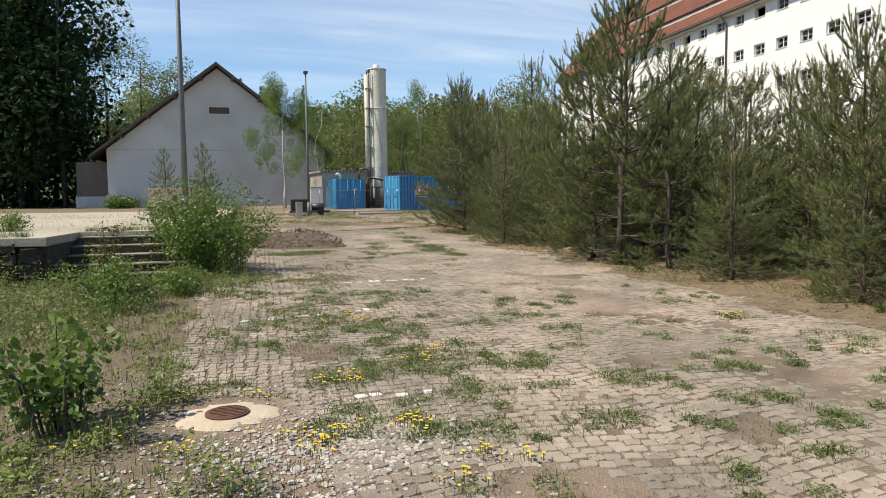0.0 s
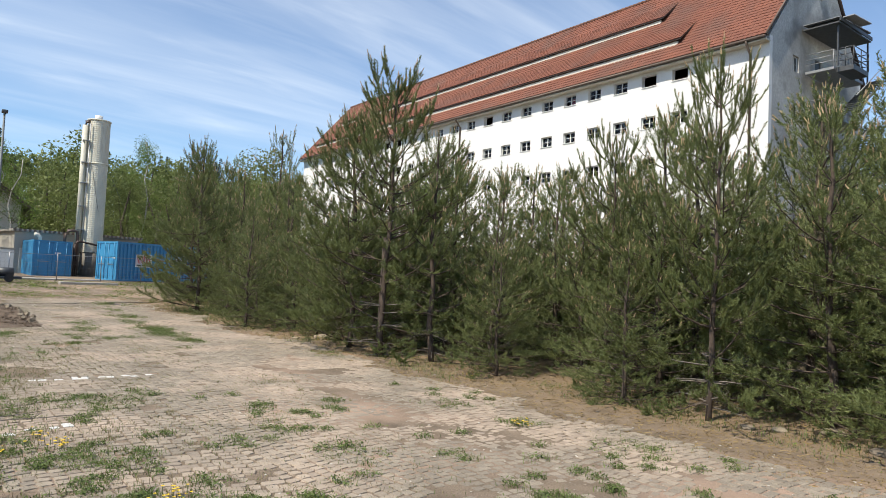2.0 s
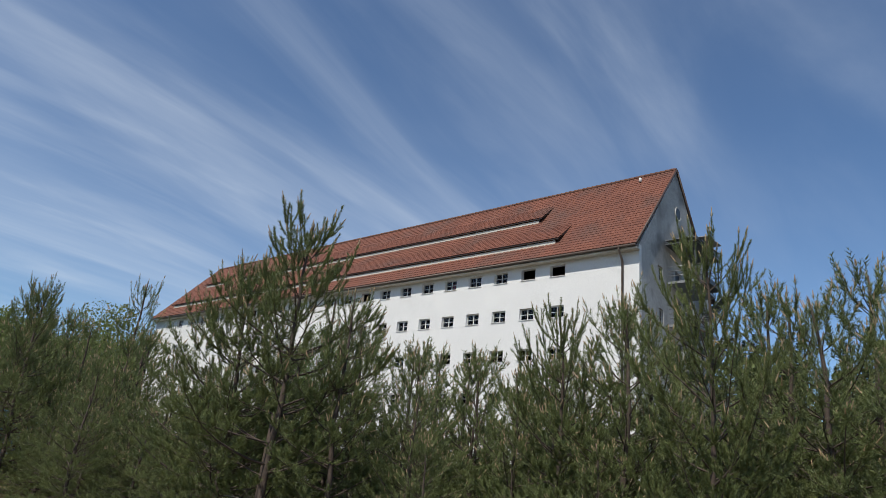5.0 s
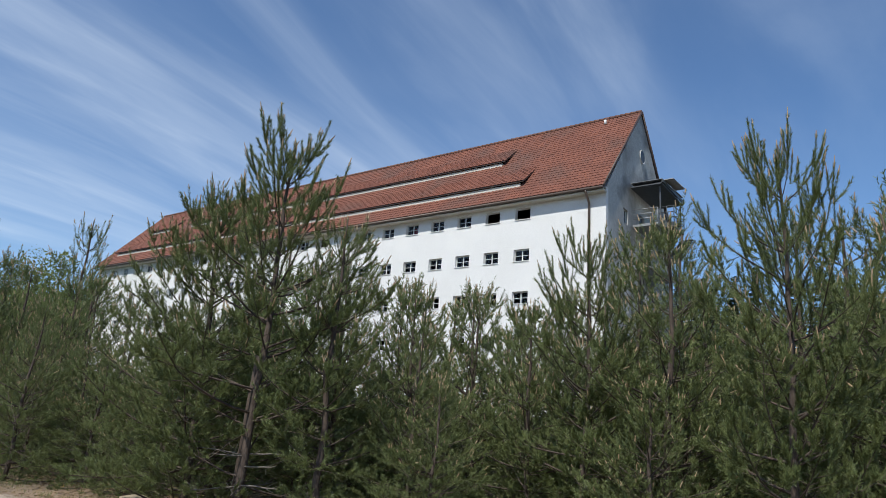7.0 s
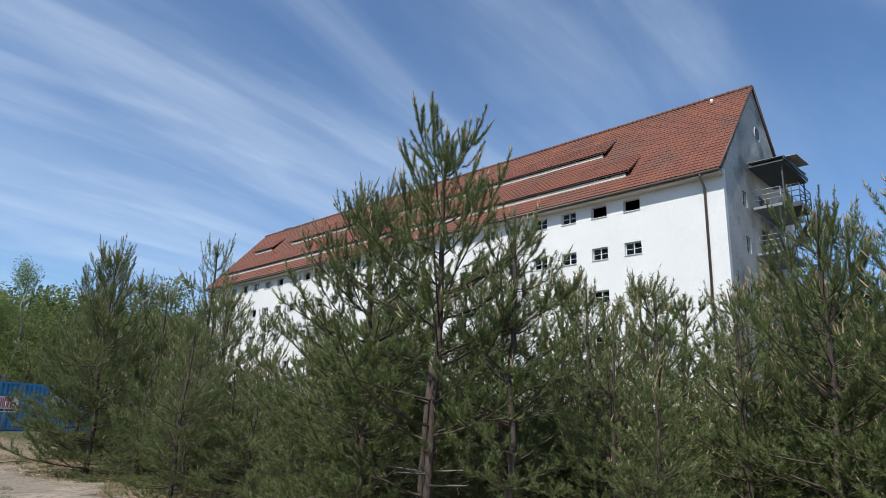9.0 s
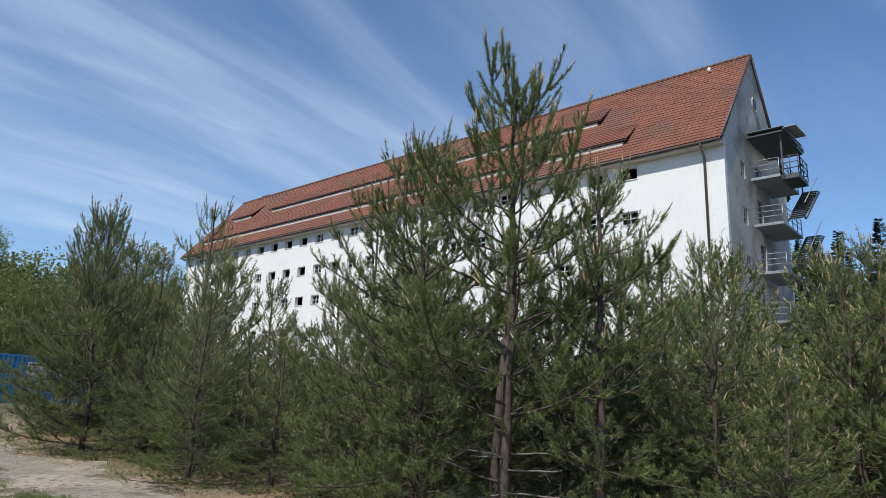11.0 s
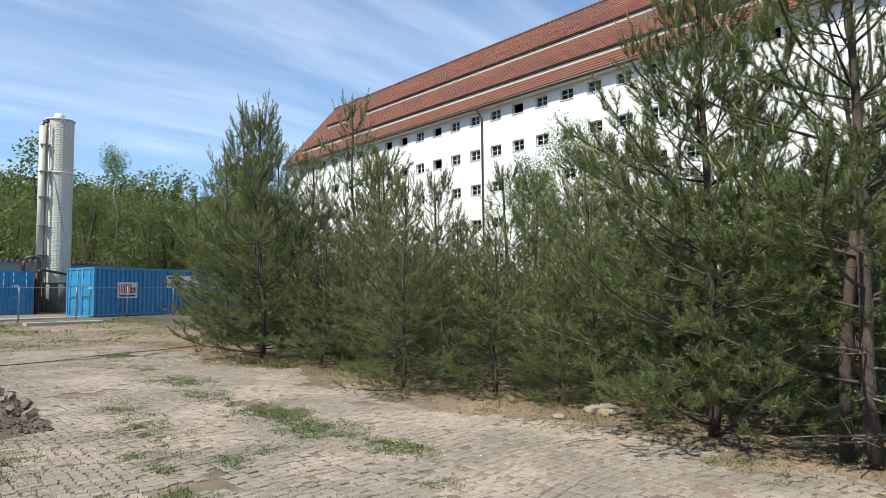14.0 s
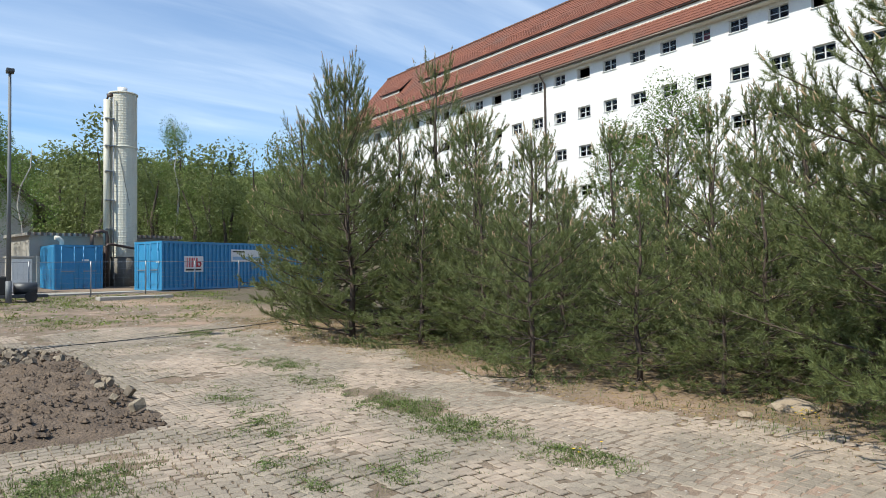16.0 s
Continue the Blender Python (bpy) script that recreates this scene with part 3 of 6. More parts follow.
        n = max(1, round((y1 - y0) / 4.63))
        for k in range(n):
            yc = y0 + 1.9 + k * 4.63
            if yc + 0.4 < y1:
                holes.append((yc - 0.42, z + 0.22, yc + 0.42, z + 0.47))
        part("dormer_front", pierced(y0, y1, z - 0.1, front, 0.12, holes, lambda u, d, zz, x=x: (x + d, u, zz), "tile_ridge", "dormer"), hall, "reddish boarded dormer front")
        part("dormer_flashing", (box(x - 0.12, y0, z - 0.1, x - 0.004, y1, z + 0.2, 0.01), "cream"), hall, "pale flashing strip")
        for h in holes:
            part("dormer_window", (box(x - 0.02, h[0] - 0.06, h[1] - 0.05, x + 0.1, h[0], h[3] + 0.05), "white_paint"), hall)
            part("dormer_window", (box(x - 0.02, h[2], h[1] - 0.05, x + 0.1, h[2] + 0.06, h[3] + 0.05), "white_paint"), hall)
            part("dormer_pane", (box(x + 0.03, h[0], h[1], x + 0.036, (h[0] + h[2]) / 2, h[3]), "glass"), hall)
        for yy in (y0, y1 - 0.1):
            bm = bmesh.new()
            tri = [(x, z - 0.1), (x, front), (back, hb), ]
            a = [bm.verts.new((px, yy, pz)) for px, pz in tri]
            b = [bm.verts.new((px, yy + 0.1, pz)) for px, pz in tri]
            bm.faces.new(a)
            bm.faces.new(b[::-1])
            for i in range(3):
                bm.faces.new((a[i], a[(i + 1) % 3], b[(i + 1) % 3], b[i]))
            bmesh.ops.recalc_face_normals(bm, faces=bm.faces[:])
            part("dormer_cheek", (bm, "dark_trim"), hall)
        bm = bmesh.new()
        sl = (hb - front) / (back - x)
        pr = [(x - 0.24, front - 0.24 * sl), (back + 0.1, hb + 0.1 * sl), (back + 0.1, hb - 0.12), (x - 0.24, front - 0.24 * sl - 0.08)]
        a = [bm.verts.new((px, y0 - 0.3, pz)) for px, pz in pr]
        b = [bm.verts.new((px, y1 + 0.3, pz)) for px, pz in pr]
        bm.faces.new(a)
        bm.faces.new(b[::-1])
        for i in range(4):
            bm.faces.new((a[i], a[(i + 1) % 4], b[(i + 1) % 4], b[i]))
        bmesh.ops.recalc_face_normals(bm, faces=bm.faces[:])
        part("dormer_roof", (bm, "dark_trim"), hall)
        tagged(part("dormer_tiles", tiled(x - 0.26, front - 0.26 * sl + 0.01, back, hb, y0 - 0.3, y1 + 0.3), hall), kind="stuff")
    # gutter, downpipes, verge
    part("gutter", (tube([(EX - 0.06, ya, EZ - 0.1), (EX - 0.06, yb, EZ - 0.12)], 0.09, 8), "brown_metal"), hall, "brown metal gutter")
    part("soffit", (box(EX + 0.05, ya, EZ - 0.28, BX0 - 0.002, yb, EZ - 0.2), "cream"), hall)
    for y in (20.95, 47.9):
        part("downpipe", (tube([(EX - 0.06, y, EZ - 0.12), (EX - 0.02, y, EZ - 0.3), (BX0 - 0.1, y, EZ - 0.85), (BX0 - 0.1, y, 3.0)], 0.075, 8), "brown_metal"), hall, "brown metal downpipe")
    for s in (1, -1):
        xe = EX if s == 1 else 2 * RX - EX
        part("verge_board", (tube([(xe, ya, EZ - 0.02), (RX, ya, RZ + 0.0)], 0.09, 4), "dark_trim"), hall)
    part("chimney", (box(45.6, 76.4, 22.0, 46.6, 77.6, 25.7, 0.03), "white_paint"), hall, "white chimney with a dark cap")
    part("chimney_cap", (box(45.45, 76.25, 25.7, 46.75, 77.75, 25.85, 0.02), "dark_steel"), hall)
    part("roof_vent", (tube([(RX - 0.7, 22.3, RZ - 0.75), (RX - 0.75, 22.3, RZ - 0.4)], [0.12, 0.1], 8), "white_paint"), hall)


build_hall()


def build_escape():
    """The steel stairs outside the near gable: landings, flights, rails and a corrugated canopy."""
    es = thing("fire_escape", "grey steel fire escape with landings and corrugated canopy", "fire escape")
    y0, y1 = 18.08, 19.72
    levels = (15.6, 12.7, 9.8, 6.9)
    for z in levels:
        part("landing", (box(41.9, y0, z - 0.16, 46.3, y1, z, 0.01), "steel"), es, "galvanised steel landing")
        bm = bmesh.new()
        for h in (0.4, 0.72, 1.05):
            tube([(41.95, y1, z + h), (41.95, y0 + 0.04, z + h), (46.25, y0 + 0.04, z + h)], 0.025, 6, bm)
        part("rail", (bm, "steel"), es)
        for x in (41.95, 43.0, 44.1, 45.2, 46.25):
            part("post", (tube([(x, y0 + 0.04, z - 0.1), (x, y0 + 0.04, z + 1.05)], 0.028, 6), "steel"), es)
    for z in levels[:3]:
        for y in (y0 - 1.05, y0 - 0.12):
            part("stringer", (tube([(46.6, y, z - 0.1), (42.4, y, z - 2.8)], 0.09, 4), "dark_steel"), es)
        for i in range(14):
            f = (i + 0.5) / 14
            part("tread", (box(46.5 - 4.1 * f - 0.13, y0 - 1.02, z - 2.75 * f - 0.02, 46.5 - 4.1 * f + 0.13, y0 - 0.15, z - 2.75 * f + 0.02), "dark_steel"), es)
        part("stair_rail", (tube([(46.6, y0 - 1.05, z + 0.9), (42.4, y0 - 1.05, z - 1.85)], 0.028, 6), "steel"), es)
    z = levels[0]
    part("outer_landing", (box(42.2, y0 - 0.95, z - 0.3, 44.4, y0 - 0.02, z, 0.01), "dark_steel"), es)
    bm = bmesh.new()
    for h in (0.35, 0.7, 1.1):
        tube([(42.2, y0, z + h), (42.2, y0 - 0.95, z + h), (44.4, y0 - 0.95, z + h), (44.4, y0, z + h)], 0.03, 6, bm)
    for p in ((42.2, y0 - 0.5), (42.2, y0 - 0.95), (44.4, y0 - 0.95), (43.3, y0 - 0.95)):
        tube([(*p, z), (*p, z + 1.1)], 0.03, 6, bm)
    part("rail", (bm, "dark_steel"), es)
    # canopy: corrugated sheet in two slopes
    def sheet(xa, za, xb, zb, ya, yb):
        vs, fs, n = [], [], 40
        for i in range(n + 1):
            f = i / n
            w = 0.035 * (1 if i % 2 else -1)
            for y in (ya, yb):
                vs.append((xa + (xb - xa) * f, y, za + (zb - za) * f + w))
                vs.append((xa + (xb - xa) * f, y, za + (zb - za) * f + w - 0.015))
        for i in range(n):
            b = 4 * i
            fs += [(b, b + 2, b + 6, b + 4), (b + 1, b + 5, b + 7, b + 3), (b, b + 4, b + 5, b + 1), (b + 2, b + 3, b + 7, b + 6)]
        return mesh_of("sheet", vs, fs, "steel")
    part("canopy", sheet(41.6, 18.45, 46.4, 18.75, 17.7, 19.76), es, "corrugated canopy")
    part("canopy", sheet(42.0, 18.5, 44.6, 18.66, 17.05, 17.68), es)
    part("canopy_frame", (box(41.6, 17.62, 18.2, 46.4, 17.69, 18.42), "dark_steel"), es)
    # full dark sheet added below the canopy for its shaded underside
    part("canopy_frame", (box(41.6, 17.7, 18.1, 46.4, 19.75, 18.18), "dark_steel"), es)
    for x in (42.0, 46.5):
        part("canopy_post", (box(x - 0.04, 17.88, 15.6, x + 0.04, 17.96, 18.2), "dark_steel"), es)


build_escape()


# ---- the old barn and the plant by the silo ----
def build_barn():
    barn = thing("barn", "old pale plastered barn with a dark overhanging gable roof", "building")
    xl, xr, xa, ze, za, y, z0 = -12.8, 5.75, -3.54, 6.35, 13.55, 63.0, 0.9
    def gable(x0, x1, yy, depth, mat):
        bm = bmesh.new()
        pr = [(x0, z0), (x1, z0), (x1, ze), (xa, za), (x0, ze)]
        a = [bm.verts.new((px, yy, pz)) for px, pz in pr]
        b = [bm.verts.new((px, yy + depth, pz)) for px, pz in pr]
        bm.faces.new(a)
        bm.faces.new(b[::-1])
        for i in range(5):
            bm.faces.new((a[i], a[(i + 1) % 5], b[(i + 1) % 5], b[i]))
        bmesh.ops.recalc_face_normals(bm, faces=bm.faces[:])
        return bm, mat
    part("gable_wall", gable(xl, xr, y, 0.4, "old_plaster"), barn, "stained off-white gable wall")
    part("gable_wall", gable(xl, xr, y + 30, 0.4, "old_plaster"), barn)
    for x in (xl + 0.003, xr - 0.403):
        part("side_wall", (box(x, y + 0.403, z0, x + 0.4, y + 29.99, ze), "old_plaster"), barn)
    sl = (za - ze) / (xa - xl)
    for s in (1, -1):
        bm = bmesh.new()
        xe = xa - s * (xa - xl + 1.2)
        pr = [(xe, ze - 1.2 * sl + 0.12), (xa, za + 0.12), (xa, za + 0.4), (xe, ze - 1.2 * sl + 0.36)]
        a = [bm.verts.new((px, y - 0.9, pz)) for px, pz in pr]
        b = [bm.verts.new((px, y + 30.9, pz)) for px, pz in pr]
        bm.faces.new(a)
        bm.faces.new(b[::-1])
        for i in range(4):
            bm.faces.new((a[i], a[(i + 1) % 4], b[(i + 1) % 4], b[i]))
        bmesh.ops.recalc_face_normals(bm, faces=bm.faces[:])
        part("roof", (bm, "dark_trim"), barn, "dark overhanging roof")
        for k in range(4):
            f = (k + 0.6) / 4.2
            px = xa - s * (xa - xl) * f
            pz = za - (za - ze) * f
            part("purlin", (box(px - 0.12, y - 0.85, pz - 0.1, px + 0.12, y - 0.003, pz + 0.12), "dark_trim"), barn)
    part("vent_frame", (box(-4.4, y - 0.05, 9.5, -2.5, y - 0.002, 10.18, 0.01), "cream"), barn)
    part("vent", (box(-4.32, y - 0.07, 9.56, -2.58, y - 0.05, 10.12), "dark_trim"), barn, "dark louvred vent")
    for k in range(4):
        part("vent_bar", (box(-4.0 + 0.38 * k, y - 0.09, 9.56, -3.96 + 0.38 * k, y - 0.072, 10.12), "brown_metal"), barn)
    part("string_course", (box(xl - 0.02, y - 0.03, 6.28, xr, y - 0.002, 6.36), "grey_plaster"), barn)
    part("lean_to", (box(-15.6, y + 1.5, 0.9, -12.83, y + 8, 5.3, 0.02), "brown_metal"), barn, "brown boarded lean-to")
    part("lean_to_base", (box(-15.7, y + 1.35, 0.9, -12.85, y + 1.49, 2.3, 0.02), "old_plaster"), barn)


build_barn()

RIG = pose(0, 0, 0, 0, 0, 19)     # the plant's axes are turned a little against the long building's


def container(name_label, x, y, z, length, depth, height, doors, group="blue containers", turn=19):
    """A steel container: origin at its near left bottom corner; its long side along local x. doors: 'end' or 'front'."""
    c = thing("shipping_container", name_label, "container", pose(x, y, z, 0, 0, turn), group)
    L, D, H = length, depth, height
    bm = bmesh.new()
    for px in (0, L - 0.12):
        for py in (0, D - 0.12):
            box(px, py, 0, px + 0.12, py + 0.12, H, 0.01, bm=bm)
    for zz in (0.0, H - 0.12):
        for py in (0, D - 0.12):
            box(0.12, py, zz, L - 0.12, py + 0.12, zz + 0.12, bm=bm)
        for px in (0, L - 0.12):
            box(px, 0.12, zz, px + 0.12, D - 0.12, zz + 0.12, bm=bm)
    part("corner_frame", (bm, "blue"), c)
    for px in (-0.006, L - 0.144):
        for py in (-0.006, D - 0.144):
            for zz in (0.004, H - 0.114):
                part("corner_casting", (box(px, py, zz, px + 0.15, py + 0.15, zz + 0.118, 0.01), "blue"), c)
    def corrugated(length, along):
        vs, fs = [], []
        n = max(4, round(length / 0.28))
        pts = []
        for i in range(n):
            a = 0.12 + (length - 0.24) * i / n
            w = (length - 0.24) / n
            pts += [(a, 0.085), (a + w * 0.3, 0.085), (a + w * 0.45, 0.004), (a + w * 0.85, 0.004)]
        pts.append((length - 0.12, 0.085))
        for a, d in pts:
            for zz in (0.12, H - 0.12):
                vs.append(along(a, d, zz))
        for i in range(len(pts) - 1):
            b = 2 * i
            fs.append((b, b + 2, b + 3, b + 1))
        return mesh_of("side", vs, fs, "blue")
    sides = {"front": lambda a, d, zz: (a, d, zz), "back": lambda a, d, zz: (a, D - d, zz), "end": lambda a, d, zz: (d, a, zz), "far": lambda a, d, zz: (L - d, a, zz)}
    for k, fn in sides.items():
        if k == doors:
            continue
        s = part("side_panel", corrugated(L if k in ("front", "back") else D, fn), c)
        s.modifiers.new("thick", "SOLIDIFY").thickness = 0.02
    part("roof_panel", (box(0.12, 0.12, H - 0.06, L - 0.12, D - 0.12, H - 0.03), "blue"), c)
    part("floor_panel", (box(0.12, 0.12, 0.02, L - 0.12, D - 0.12, 0.1), "dark_steel"), c)
    W = D if doors == "end" else L
    for k in (0, 1):
        a, b = (0.13, W / 2 - 0.01) if k == 0 else (W / 2 + 0.01, W - 0.13)
        def put(u0, v0, z0, u1, v1, z1, bev=0.008):
            return box(v0, u0, z0, v1, u1, z1, bev) if doors == "end" else box(u0, v0, z0, u1, v1, z1, bev)
        door = part("door", (put(a, 0.03, 0.13, b, 0.08, H - 0.13), "blue"), c, "blue steel door leaf")
        for zz in (0.3, 0.95, 1.6):
            part("door_panel", (put(a + 0.1, 0.012, zz, b - 0.1, 0.028, min(zz + 0.52, H - 0.2)), "blue"), door)
        for u in (a + 0.22, b - 0.22):
            pts = [(0.0, u, 0.08), (0.0, u, H - 0.08)] if doors == "end" else [(u, 0.0, 0.08), (u, 0.0, H - 0.08)]
            part("lock_bar", (tube(pts, 0.028, 6), "blue"), door)
            for zz in (0.35, 1.2, 2.1):
                part("bar_bracket", (put(u - 0.06, -0.025, zz, u + 0.06, 0.03, zz + 0.1, 0.004), "blue"), door)
        part("handle", (put(a + 0.18, -0.03, 1.05, b - 0.2, -0.015, 1.1, 0.004), "steel"), door, "grey lock handle")
    return c


c1 = container("short blue steel container with double doors on the pad", 5.72, 53.55, 0.93, 2.4, 3.0, 2.5, "front", turn=6)
part("door_label", (box(1.35, 0.0, 1.62, 1.7, 0.01, 1.72), "white_sign"), c1, "small white label")
part("elbow_pipe", (tube([(0.6, 1.0, 2.5), (0.6, 1.0, 2.75), (0.45, 1.0, 2.9), (0.25, 1.0, 2.92)], 0.12, 8), "cream"), c1, "bent cream vent pipe")
c2 = container("long blue steel container with white signs on its side", 10.05, 49.35, 0.86, 12.19, 2.44, 2.59, "end")
sgn = part("sign", (box(1.35, -0.012, 0.95, 2.55, -0.002, 1.8, 0.003), "white_sign"), c2, "white sign with a red bar emblem")
for k in range(6):
    part("emblem_bar", (box(1.43 + 0.1 * k, -0.018, 1.2, 1.47 + 0.1 * k + 0.006 * k, -0.0125, 1.72), "red_sign"), sgn)
ring_me = (tube([(2.27 + 0.12 * math.cos(a * math.tau / 20), -0.016, 1.37 + 0.12 * math.sin(a * math.tau / 20)) for a in range(21)], 0.045, 4), "red_sign")
part("emblem_ring", ring_me, sgn)
part("emblem_stem", (box(2.08, -0.019, 1.2, 2.17, -0.0125, 1.72), "red_sign"), sgn)
part("sign_bar", (box(1.43, -0.018, 1.02, 2.42, -0.0125, 1.12), "black"), sgn)
sg2 = part("sign", (box(4.45, -0.012, 1.5, 6.75, -0.002, 2.22, 0.003), "white_sign"), c2, "white sign with a pale blue stripe")
part("sign_bar", (box(4.55, -0.018, 2.05, 5.4, -0.0125, 2.14), "black"), sg2)
part("sign_bar", (box(4.55, -0.018, 1.62, 6.6, -0.0125, 1.8), "sign_blue"), sg2)
part("door_label", (box(-0.012, 0.2, 1.45, -0.002, 0.45, 1.55), "white_sign"), c2)

pad = new("plant_pad", bpy.data.meshes.new("plant_pad"))
bm = box(-4.4, -1.6, -0.5, 17.0, 9, 0.0, 0.02)
bm.to_mesh(pad.data)
bm.free()
pad.data.materials.append(M["concrete"])
pad.matrix_basis = pose(6.6, 50.3, 0.925, 0, 0, 19)
c2.location.z = 0.93
tagged(pad, "weathered concrete pad under the containers", "pavement", kind="structure")


def build_silo():
    s = thing("silo", "tall cream ribbed silo with a side pipe and ladder", "silo", pose(9.62, 56.0, 0.92))
    H, R = 11.6, 0.76
    bm = bmesh.new()
    rings, n, z = [], 28, 1.9
    while z < H:
        for dz, r in ((0.0, R), (0.09, R), (0.1, R + 0.006), (0.14, R + 0.006)):
            rings.append([bm.verts.new((r * math.cos(k * math.tau / n), r * math.sin(k * math.tau / n), z + dz)) for k in range(n)])
        z += 0.15
    for a, b in zip(rings, rings[1:]):
        for k in range(n):
            bm.faces.new((a[k], a[(k + 1) % n], b[(k + 1) % n], b[k]))
    bm.faces.new(rings[-1])
    bm.faces.new(rings[0][::-1])
    part("shell", (bm, "silo"), s, "cream ribbed shell")
    part("skirt", (tube([(0, 0, 0), (0, 0, 1.95)], R - 0.05, 24), "silo_skirt"), s, "dark stained lower skirt")
    for zz in (8.4, H + 0.02):
        part("band", (tube([(0, 0, zz), (0, 0, zz + 0.09)], R + 0.05, 28), "silo"), s)
    part("top_pipe", (tube([(-0.05, 0, H), (-0.05, 0, H + 0.48)], 0.27, 16), "white_paint"), s, "white top outlet")
    part("side_pipe", (tube([(-0.93, -0.22, 2.6), (-0.93, -0.22, 11.2)], 0.19, 14), "silo"), s, "slim side pipe")
    part("side_pipe_foot", (tube([(-0.93, -0.22, 0.0), (-0.93, -0.22, 2.6)], 0.15, 12), "silo_skirt"), s)
    part("pipe_head", (tube([(-0.93, -0.22, 11.15), (-0.9, -0.28, 11.45), (-0.6, -0.3, 11.5)], 0.12, 10), "dark_trim"), s)
    part("feed_pipe", (tube([(-0.66, -0.62, 0.6), (-0.66, -0.62, 11.3)], 0.04, 8), "steel"), s)
    for zz in (3.5, 5.2, 6.9, 8.4, 10.0):
        part("clamp", (box(-1.1, -0.68, zz, -0.6, -0.36, zz + 0.05), "steel"), s)
    part("stay_cable", (tube([(0.75, 0.1, 8.4), (2.2, 0.2, 5.2)], 0.012, 4), "dark_steel"), s)
    part("power_cable", (tube([(-0.45, -0.68, 8.3), (-0.2, -0.76, 7.0), (0.05, -0.78, 5.6), (0.2, -0.76, 4.9)], 0.012, 4), "dark_steel"), s)


build_silo()

shed = thing("flat_shed", "low grey concrete shed with a corrugated flat roof", "shed", pose(4.9, 56.6, 0.9, 0, 0, 10))
part("wall", (box(0, 0, 0, 8.6, 4, 3.15, 0.02), "concrete"), shed, "weathered concrete panel wall")
part("roof", (box(-0.2, -0.25, 3.15, 8.8, 4.2, 3.32, 0.02), "concrete"), shed)
for k in range(29):
    part("roof_rib", (box(-0.15 + 0.31 * k, -0.33, 3.16, 0.0 + 0.31 * k, -0.252, 3.34), "brown_metal"), shed)
part("door", (box(0.35, -0.04, 0.0, 1.2, -0.003, 2.0, 0.01), "cream"), shed)
cab = thing("switch_cabinet", "pale grey metal switch cabinet on the pad", "cabinet", pose(3.95, 51.6, 0.93, 0, 0, 19))
part("body", (box(-0.5, -0.3, 0, 0.5, 0.3, 1.75, 0.02), "concrete"), cab)
part("roof", (box(-0.55, -0.36, 1.75, 0.55, 0.36, 1.82, 0.01), "concrete"), cab)
part("door", (box(-0.46, -0.325, 0.08, 0.46, -0.302, 1.7, 0.008), "white_paint"), cab)
pipe = thing("bent_pipes", "dark bent pipes joining the silo and the container", "pipe", pose(8.0, 55.2, 0.93))
part("bend", (tube([(-0.2, 0, 2.5), (-0.2, 0, 3.1), (-0.05, 0, 3.35), (0.3, 0, 3.38), (0.55, 0, 3.3), (0.6, 0, 3.0), (0.6, 0, 0)], 0.1, 10), "dark_trim"), pipe)
part("riser", (tube([(0.35, -0.6, 0), (0.35, -0.6, 2.4), (0.5, -0.6, 2.6), (0.75, -0.5, 2.6), (2.4, -0.2, 2.3)], 0.07, 8), "dark_trim"), pipe)
slab = thing("concrete_plank", "pale concrete plank lying before the pad", "plank", pose(7.55, 44.0, slope(44) - 0.02, 0, 0, 4))
part("plank", (box(-1.5, -0.35, 0, 1.5, 0.35, 0.16, 0.02), "concrete"), slab)
post = thing("concrete_post", "short pale concrete marker post", "post", pose(2.15, 41.0, slope(41) - 0.03))
part("post", (box(-0.2, -0.16, 0, 0.2, 0.16, 0.95, 0.03), "concrete"), post)
part("cap", (box(-0.22, -0.18, 0.95, 0.22, 0.18, 1.0, 0.015), "concrete"), post)
mach = thing("pump_trailer", "small dark pump unit on a low trailer", "machine", pose(3.0, 44.6, slope(44.6)))
part("frame", (box(-1.3, -0.5, 0.18, 1.3, 0.5, 0.3, 0.02), "dark_steel"), mach)
part("housing", (box(-1.2, -0.45, 0.3, -0.1, 0.45, 1.05, 0.06), "rubber"), mach)
part("motor", (tube([(0.15, 0, 0.55), (0.95, 0, 0.55)], 0.24, 12), "dark_steel"), mach)
for sx in (-0.7, 0.7):
    part("wheel", (tube([(sx, -0.6, 0.22), (sx, -0.46, 0.22)], 0.22, 14), "rubber"), mach)
blocks = thing("block_stack", "stack of pale pinkish building blocks on the yard", "blocks", pose(-4.6, 30, 1.03))
for r in range(3):
    for k in range(5):
        part("block", (box(0.47 * k + 0.01, 0, 0.41 * r, 0.47 * k + 0.46, 0.9, 0.41 * r + 0.405, 0.015), "brick_block"), blocks)


def lamp_post(label, x, y, z, h, r):
    p = thing("lamp_post", label, "lamp post", pose(x, y, z))
    part("base", (tube([(0, 0, 0), (0, 0, 0.9)], r * 1.25, 12), "pole_grey"), p)
    part("pole", (tube([(0, 0, 0.9), (0, 0, h)], [r, r * 0.6], 12), "pole_grey"), p)
    part("lamp_head", (box(-0.14, -0.3, h, 0.14, 0.12, h + 0.16, 0.04), "dark_steel"), p, "dark lamp head")
    return p


lamp_post("tall grey steel lamp post on the yard", -2.93, 28.1, 1.03, 11.0, 0.115)
lamp_post("slim grey lamp post beside the plant", 2.93, 44.0, slope(44) - 0.02, 9.1, 0.085)


def build_fence():
    f = thing("wire_fence", "thin wire mesh fence on steel posts before the containers", "fence")
    xs = [1.4 + 2.45 * k for k in range(7)]
    line = [(x, 46.6 + 0.16 * (x - 5)) for x in xs]
